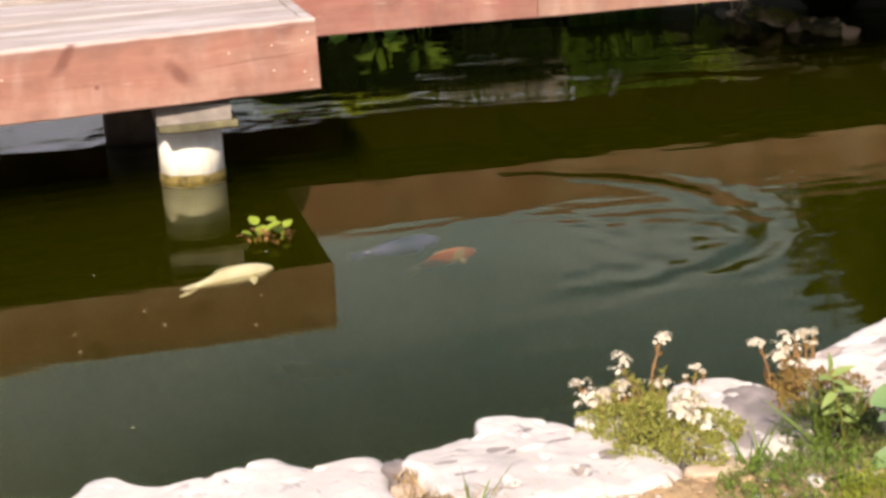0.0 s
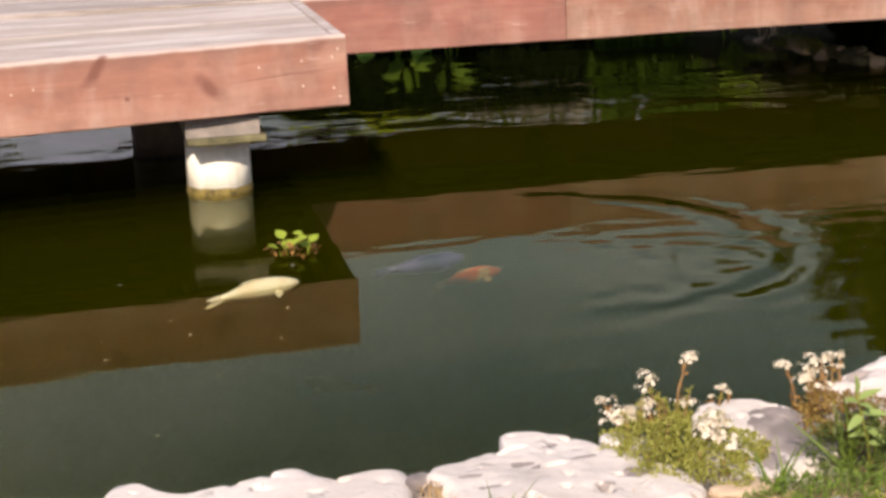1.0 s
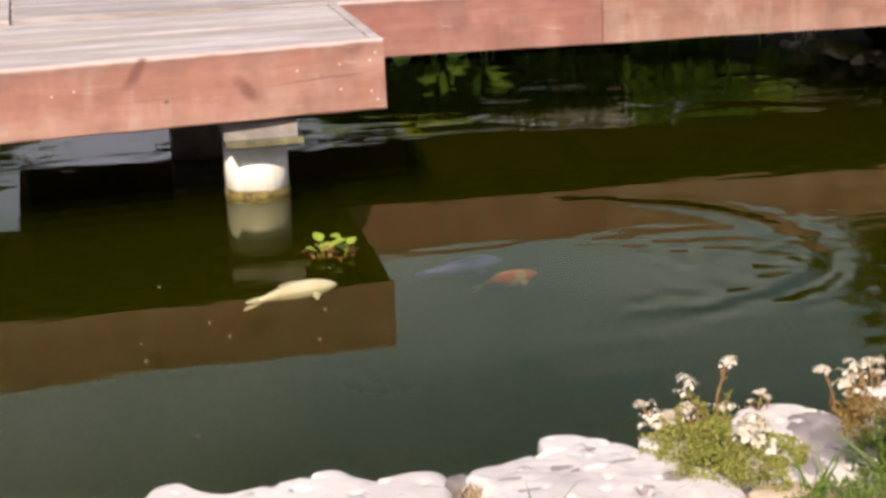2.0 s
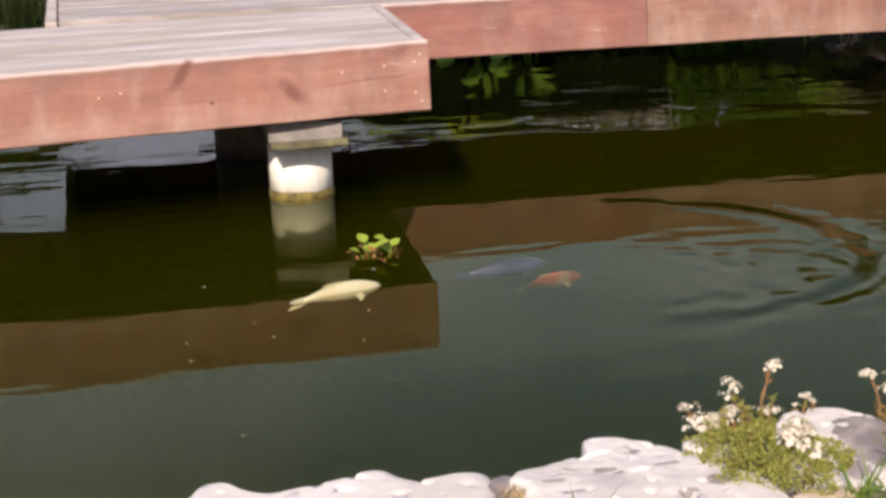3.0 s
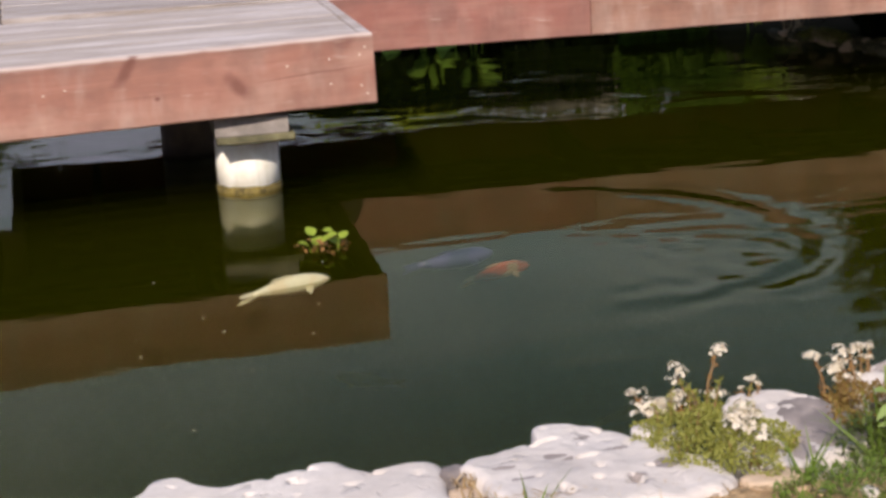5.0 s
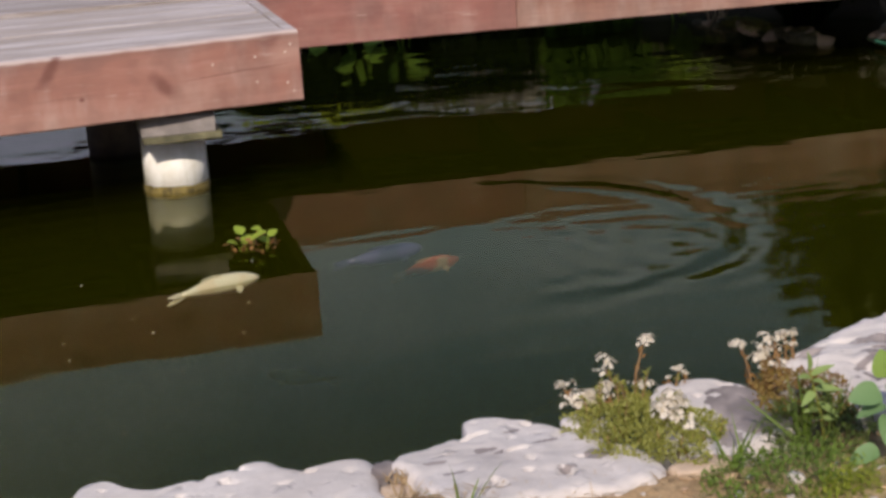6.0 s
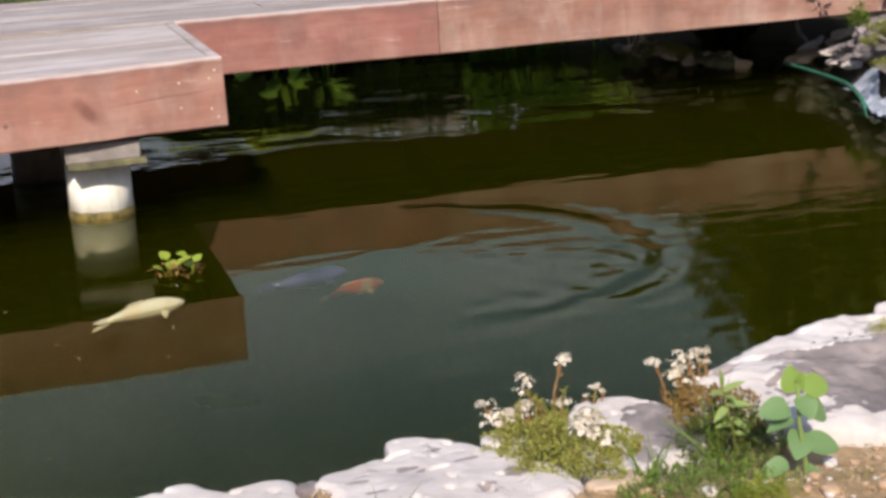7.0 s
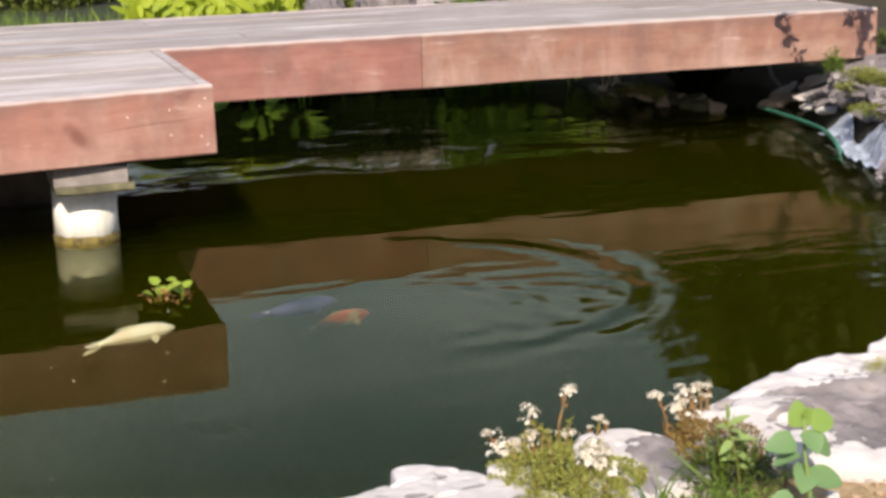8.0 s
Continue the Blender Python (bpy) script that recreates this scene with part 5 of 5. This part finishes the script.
def reed_bed(x, y, wide, deep, tall, count, seed, mat, label, width=(0.012, 0.03), name="reed_clump", vary=(0.5, 1.1), leafy=0):
    random.seed(seed)
    p = empty(name, pose(x, y, -0.05), label, "water plant", "plants beyond the deck")
    lv = Leaves()
    for i in range(count):
        lv.blade((rnd(-wide, wide) / 2, rnd(-deep, deep) / 2, 0), (rnd(-0.3, 0.3), rnd(-0.3, 0.3), 1), tall * rnd(*vary), rnd(*width), rnd(0.1, 0.7), (1, rnd(-0.6, 0.6), 0), 5)
    for i in range(leafy):
        q = (rnd(-wide, wide) / 2, rnd(-deep, deep) / 2, tall * rnd(0.35, 1.0))
        lv.oval(q, (rnd(-0.7, 0.7), rnd(-0.5, 0.3), rnd(0.3, 1)), (rnd(-0.4, 0.4), -1, 0.6), rnd(0.07, 0.15), rnd(0.03, 0.065), 0.15, 4)
    part("foliage", lv.mesh("foliage", mat), p)
    return p


def paddle_plant(x, y, count, spread, tall, seed, mat, label):
    random.seed(seed)
    p = empty("paddle_leaf_plant", pose(x, y, -0.05), label, "water plant", "plants beyond the deck")
    for i in range(count):
        lv = Leaves()
        bx, by, h = rnd(-spread, spread), rnd(-0.06, 0.06), tall * rnd(0.3, 1.0)
        a = rnd(0, 2 * math.pi)
        lv.blade((bx, by, 0), (rnd(-0.2, 0.2), rnd(-0.2, 0.2), 1), h, 0.012, 0.1, (1, 0, 0), 3)
        q = Vector(lv.v[-1])
        lv.oval(q, (math.cos(a) * 0.5, -0.4, rnd(-0.5, 0.9)), (0, -1, 0.5), rnd(0.10, 0.16), rnd(0.08, 0.12), 0.1, 6)
        part("leaf", lv.mesh("leaf", mat), p)
    return p


reed_bed(0.70, 3.95, 0.9, 0.4, 0.56, 320, 81, M_REED, "dense bed of bright yellow-green water plants", (0.015, 0.035), leafy=260)
reed_bed(0.80, 4.3, 0.9, 0.4, 0.62, 260, 82, M_REED, "tall bright yellow-green reeds", (0.015, 0.035), leafy=260)
reed_bed(-0.15, 4.35, 0.75, 0.6, 0.44, 420, 97, M_GRASS, "low tangled green grass in the water", (0.006, 0.016), "marsh_plant", vary=(0.5, 1.2))
# added bed, hidden by the deck, that blackens the reflection below it
reed_bed(1.45, 3.38, 1.1, 0.30, 0.46, 2400, 83, M_DARKENED_GRASS, "added low plants, near black to darken the mirrored far bank", (0.02, 0.05), vary=(0.85, 1.0))
reed_bed(2.28, 3.22, 0.75, 0.25, 0.48, 800, 87, leaf_material("mid_green_blades", (0.022, 0.046, 0.006), (0.075, 0.135, 0.018), 0.22, 0.1), "low green plants on the far bank", (0.02, 0.05), vary=(0.6, 1.03), leafy=260)
reed_bed(2.68, 3.04, 0.20, 0.10, 0.44, 110, 84, leaf_material("lime_green_blades", (0.17, 0.27, 0.03), (0.34, 0.45, 0.07), 0.35), "bright green reeds on the far bank", (0.012, 0.025), leafy=30)
# added bed that keeps bright reeds out of the reflection
reed_bed(0.48, 3.42, 1.05, 0.4, 0.46, 2600, 88, M_DARKENED_GRASS, "added low water plants, near black to darken the reflection", (0.02, 0.05), vary=(0.85, 1.0))
reed_bed(2.80, 2.85, 0.13, 0.10, 0.30, 16, 85, M_STRAW, "dead brown stems hanging over the far bank", (0.006, 0.014))
# two added beds that darken the mirrored bank at the right
reed_bed(3.16, 2.95, 0.40, 0.24, 0.40, 800, 98, M_DARKENED_GRASS, "added low plants, near black to darken the mirrored far bank", (0.02, 0.05), vary=(0.5, 1.0))
reed_bed(3.35, 2.70, 0.5, 0.24, 0.42, 900, 99, M_DARKENED_GRASS, "added low plants, near black to darken the mirrored far bank", (0.02, 0.05), vary=(0.5, 1.0))
paddle_plant(0.88, 3.20, 11, 0.29, 0.17, 86, leaf_material("bright_paddle_leaves", (0.15, 0.30, 0.04), (0.30, 0.46, 0.08), 0.35), "water plant with broad bright green paddle leaves")
for i in range(5):
    reed_bed(-2.9 + i * 0.75, 5.1 + 0.35 * (i % 2), 0.9, 0.5, 0.42, 500, 90 + i, M_DARKENED_GRASS if i < 3 else M_GRASS, "low green marsh plants in the pond", (0.006, 0.016), "marsh_plant")


def shrub(name, seed, leaves=2600):
    random.seed(seed)
    t = new(name)
    lv = Leaves()
    lumps = [(Vector((rnd(-0.7, 0.7), rnd(-0.35, 0.35), rnd(0.25, 0.6))), rnd(0.28, 0.42)) for i in range(9)]
    for i in range(leaves):
        c, r = random.choice(lumps)
        q = c + ball_way() * r * rnd(0.5, 1.08)
        if q.z > 0:
            lv.oval(q, ball_way(), ball_way(), rnd(0.05, 0.1), rnd(0.03, 0.05), 0.1, 2)
    for i, (c, r) in enumerate(lumps[:5]):
        part("stem", stem_mesh("stem", [(c.x * 0.3, c.y * 0.3, -0.1), (c.x * 0.6, c.y * 0.6, c.z * 0.5), tuple(c)], 0.02, 0.008, M_BARK, 5), t)
    part("foliage", lv.mesh("foliage", M_TREE), t)
    return t


shrubs = [shrub("shrub", 5), shrub("shrub", 6)]
places = [(-0.3, 6.3, 0.8), (0.9, 5.4, 0.8), (1.5, 4.75, 0.85), (2.1, 4.35, 0.8), (2.7, 3.95, 0.8), (3.3, 3.4, 0.8), (-9.5, 7.0, 1.3), (-8.0, 7.4, 1.25), (-6.6, 7.2, 1.2), (-5.4, 7.4, 1.1), (-4.4, 7.1, 1.0), (-3.3, 7.5, 0.85), (-2.2, 7.3, 0.8), (-1.1, 7.2, 0.95), (0.0, 7.2, 1.0), (1.1, 6.9, 1.05), (2.0, 6.2, 1.05), (2.8, 5.3, 1.0), (3.6, 4.7, 1.1), (4.5, 4.2, 1.15), (5.4, 3.6, 1.3)]
for i, (x, y, k) in enumerate(places):
    c = shrubs[i] if i < 2 else copy_thing(shrubs[i % 2], pose(0, 0, 0))
    c.matrix_basis = pose(x, y, 0.02, 0, 0, 71 * i) @ Matrix.Scale(k, 4)
    tagged(c, "dark green shrub on the far bank", "shrub", "shrubs on the far bank")

# trees, seen mirrored in the water; negative y: unseen, added to block skylight
variants = [tree("tree", 5.2, 4.8, 5, 9000, 0.12), tree("tree", 4.8, 4.4, 6, 9000, 0.12)]
spots = [(7.9, 9.98, 0.87), (-9.5, 21, 0.8), (11.2, 10.4, 1.2), (11.2, 6.6, 1.2), (12.5, 5.5, 1.3), (-6.5, 23, 0.75), (-12, 19, 0.9), (-3.1, 18, 0.73), (-5.1, 19.5, 0.86), (-5.8, 18, 0.64), (-7.6, 17, 0.66), (14, 2.5, 1.3), (6.3, 10.8, 0.6), (-9, -15, 1.3), (-3.5, -17, 1.4), (2.5, -17, 1.3), (8.5, -14, 1.4), (-13, -9, 1.3), (13, -8, 1.3)]
for i, (x, y, s) in enumerate(spots):
    c = variants[i] if i < 2 else copy_thing(variants[i % 2], pose(0, 0, 0))
    c.matrix_basis = pose(x, y, 0.05, 0, 0, 47 * i) @ Matrix.Scale(s, 4)
    tagged(c, "dark green leafy tree beyond the pond" if y > 0 else "unseen dark green leafy tree, added to block skylight", "tree", "trees round the pond")


# ---- bits afloat ----
random.seed(31)
for x, y in ((-0.70, -1.29), (-0.66, -1.42), (-0.88, -1.42), (-0.87, -1.56), (-0.39, -1.27), (-0.82, -0.9), (-0.78, -2.1), (-0.33, -0.86), (-0.62, -1.75), (-0.44, -1.52)):
    lv = Leaves()
    lv.oval((0, 0, 0), (math.cos(x * 40), math.sin(x * 40), 0.05), (0, 0, 1), rnd(0.006, 0.011), rnd(0.004, 0.006), 0.2, 4)
    tagged(new("floating_petal", lv.mesh("floating_petal", M_PETAL)), "tiny pale petal floating on the water", "petal", "petals afloat").matrix_basis = pose(x, y, 0.003)


# ---- leaning shrub on the right bank, its twigs over the deck's end ----
def leaning_shrub():
    random.seed(44)
    p = empty("leaning_shrub", pose(0, 0, 0), "leafy shrub leaning from the bank over the deck's end", "shrub")
    part("stem", stem_mesh("stem", [(3.95, 0.1, 0.15), (3.75, 0.3, 0.7), (3.4, 0.55, 1.06), (3.18, 0.66, 0.95), (3.13, 0.68, 0.69)], 0.025, 0.008, M_BARK, 6), p)
    part("twig", stem_mesh("twig", [(3.4, 0.55, 1.06), (3.1, 0.66, 0.98), (2.72, 0.68, 0.88), (2.79, 0.68, 0.69)], 0.005, 0.002, M_BARK, 5), p)
    for cx, cy, cz, n, r in ((2.70, 0.68, 0.857, 14, 0.05), (2.74, 0.68, 0.777, 14, 0.045), (2.79, 0.68, 0.69, 9, 0.035), (3.11, 0.68, 0.857, 40, 0.07), (3.15, 0.68, 0.777, 30, 0.06), (3.13, 0.68, 0.69, 14, 0.045), (3.7, 0.35, 0.95, 160, 0.25), (3.9, 0.1, 0.7, 160, 0.25)):
        lv = Leaves()
        for i in range(n):
            lv.oval(Vector((cx, cy, cz)) + ball_way() * r * rnd(0.2, 1), ball_way(), ball_way(), rnd(0.03, 0.06), rnd(0.015, 0.028), 0.1, 4)
        part("leaf_cluster", lv.mesh("leaf_cluster", M_TREE), p)
    return p


leaning_shrub()
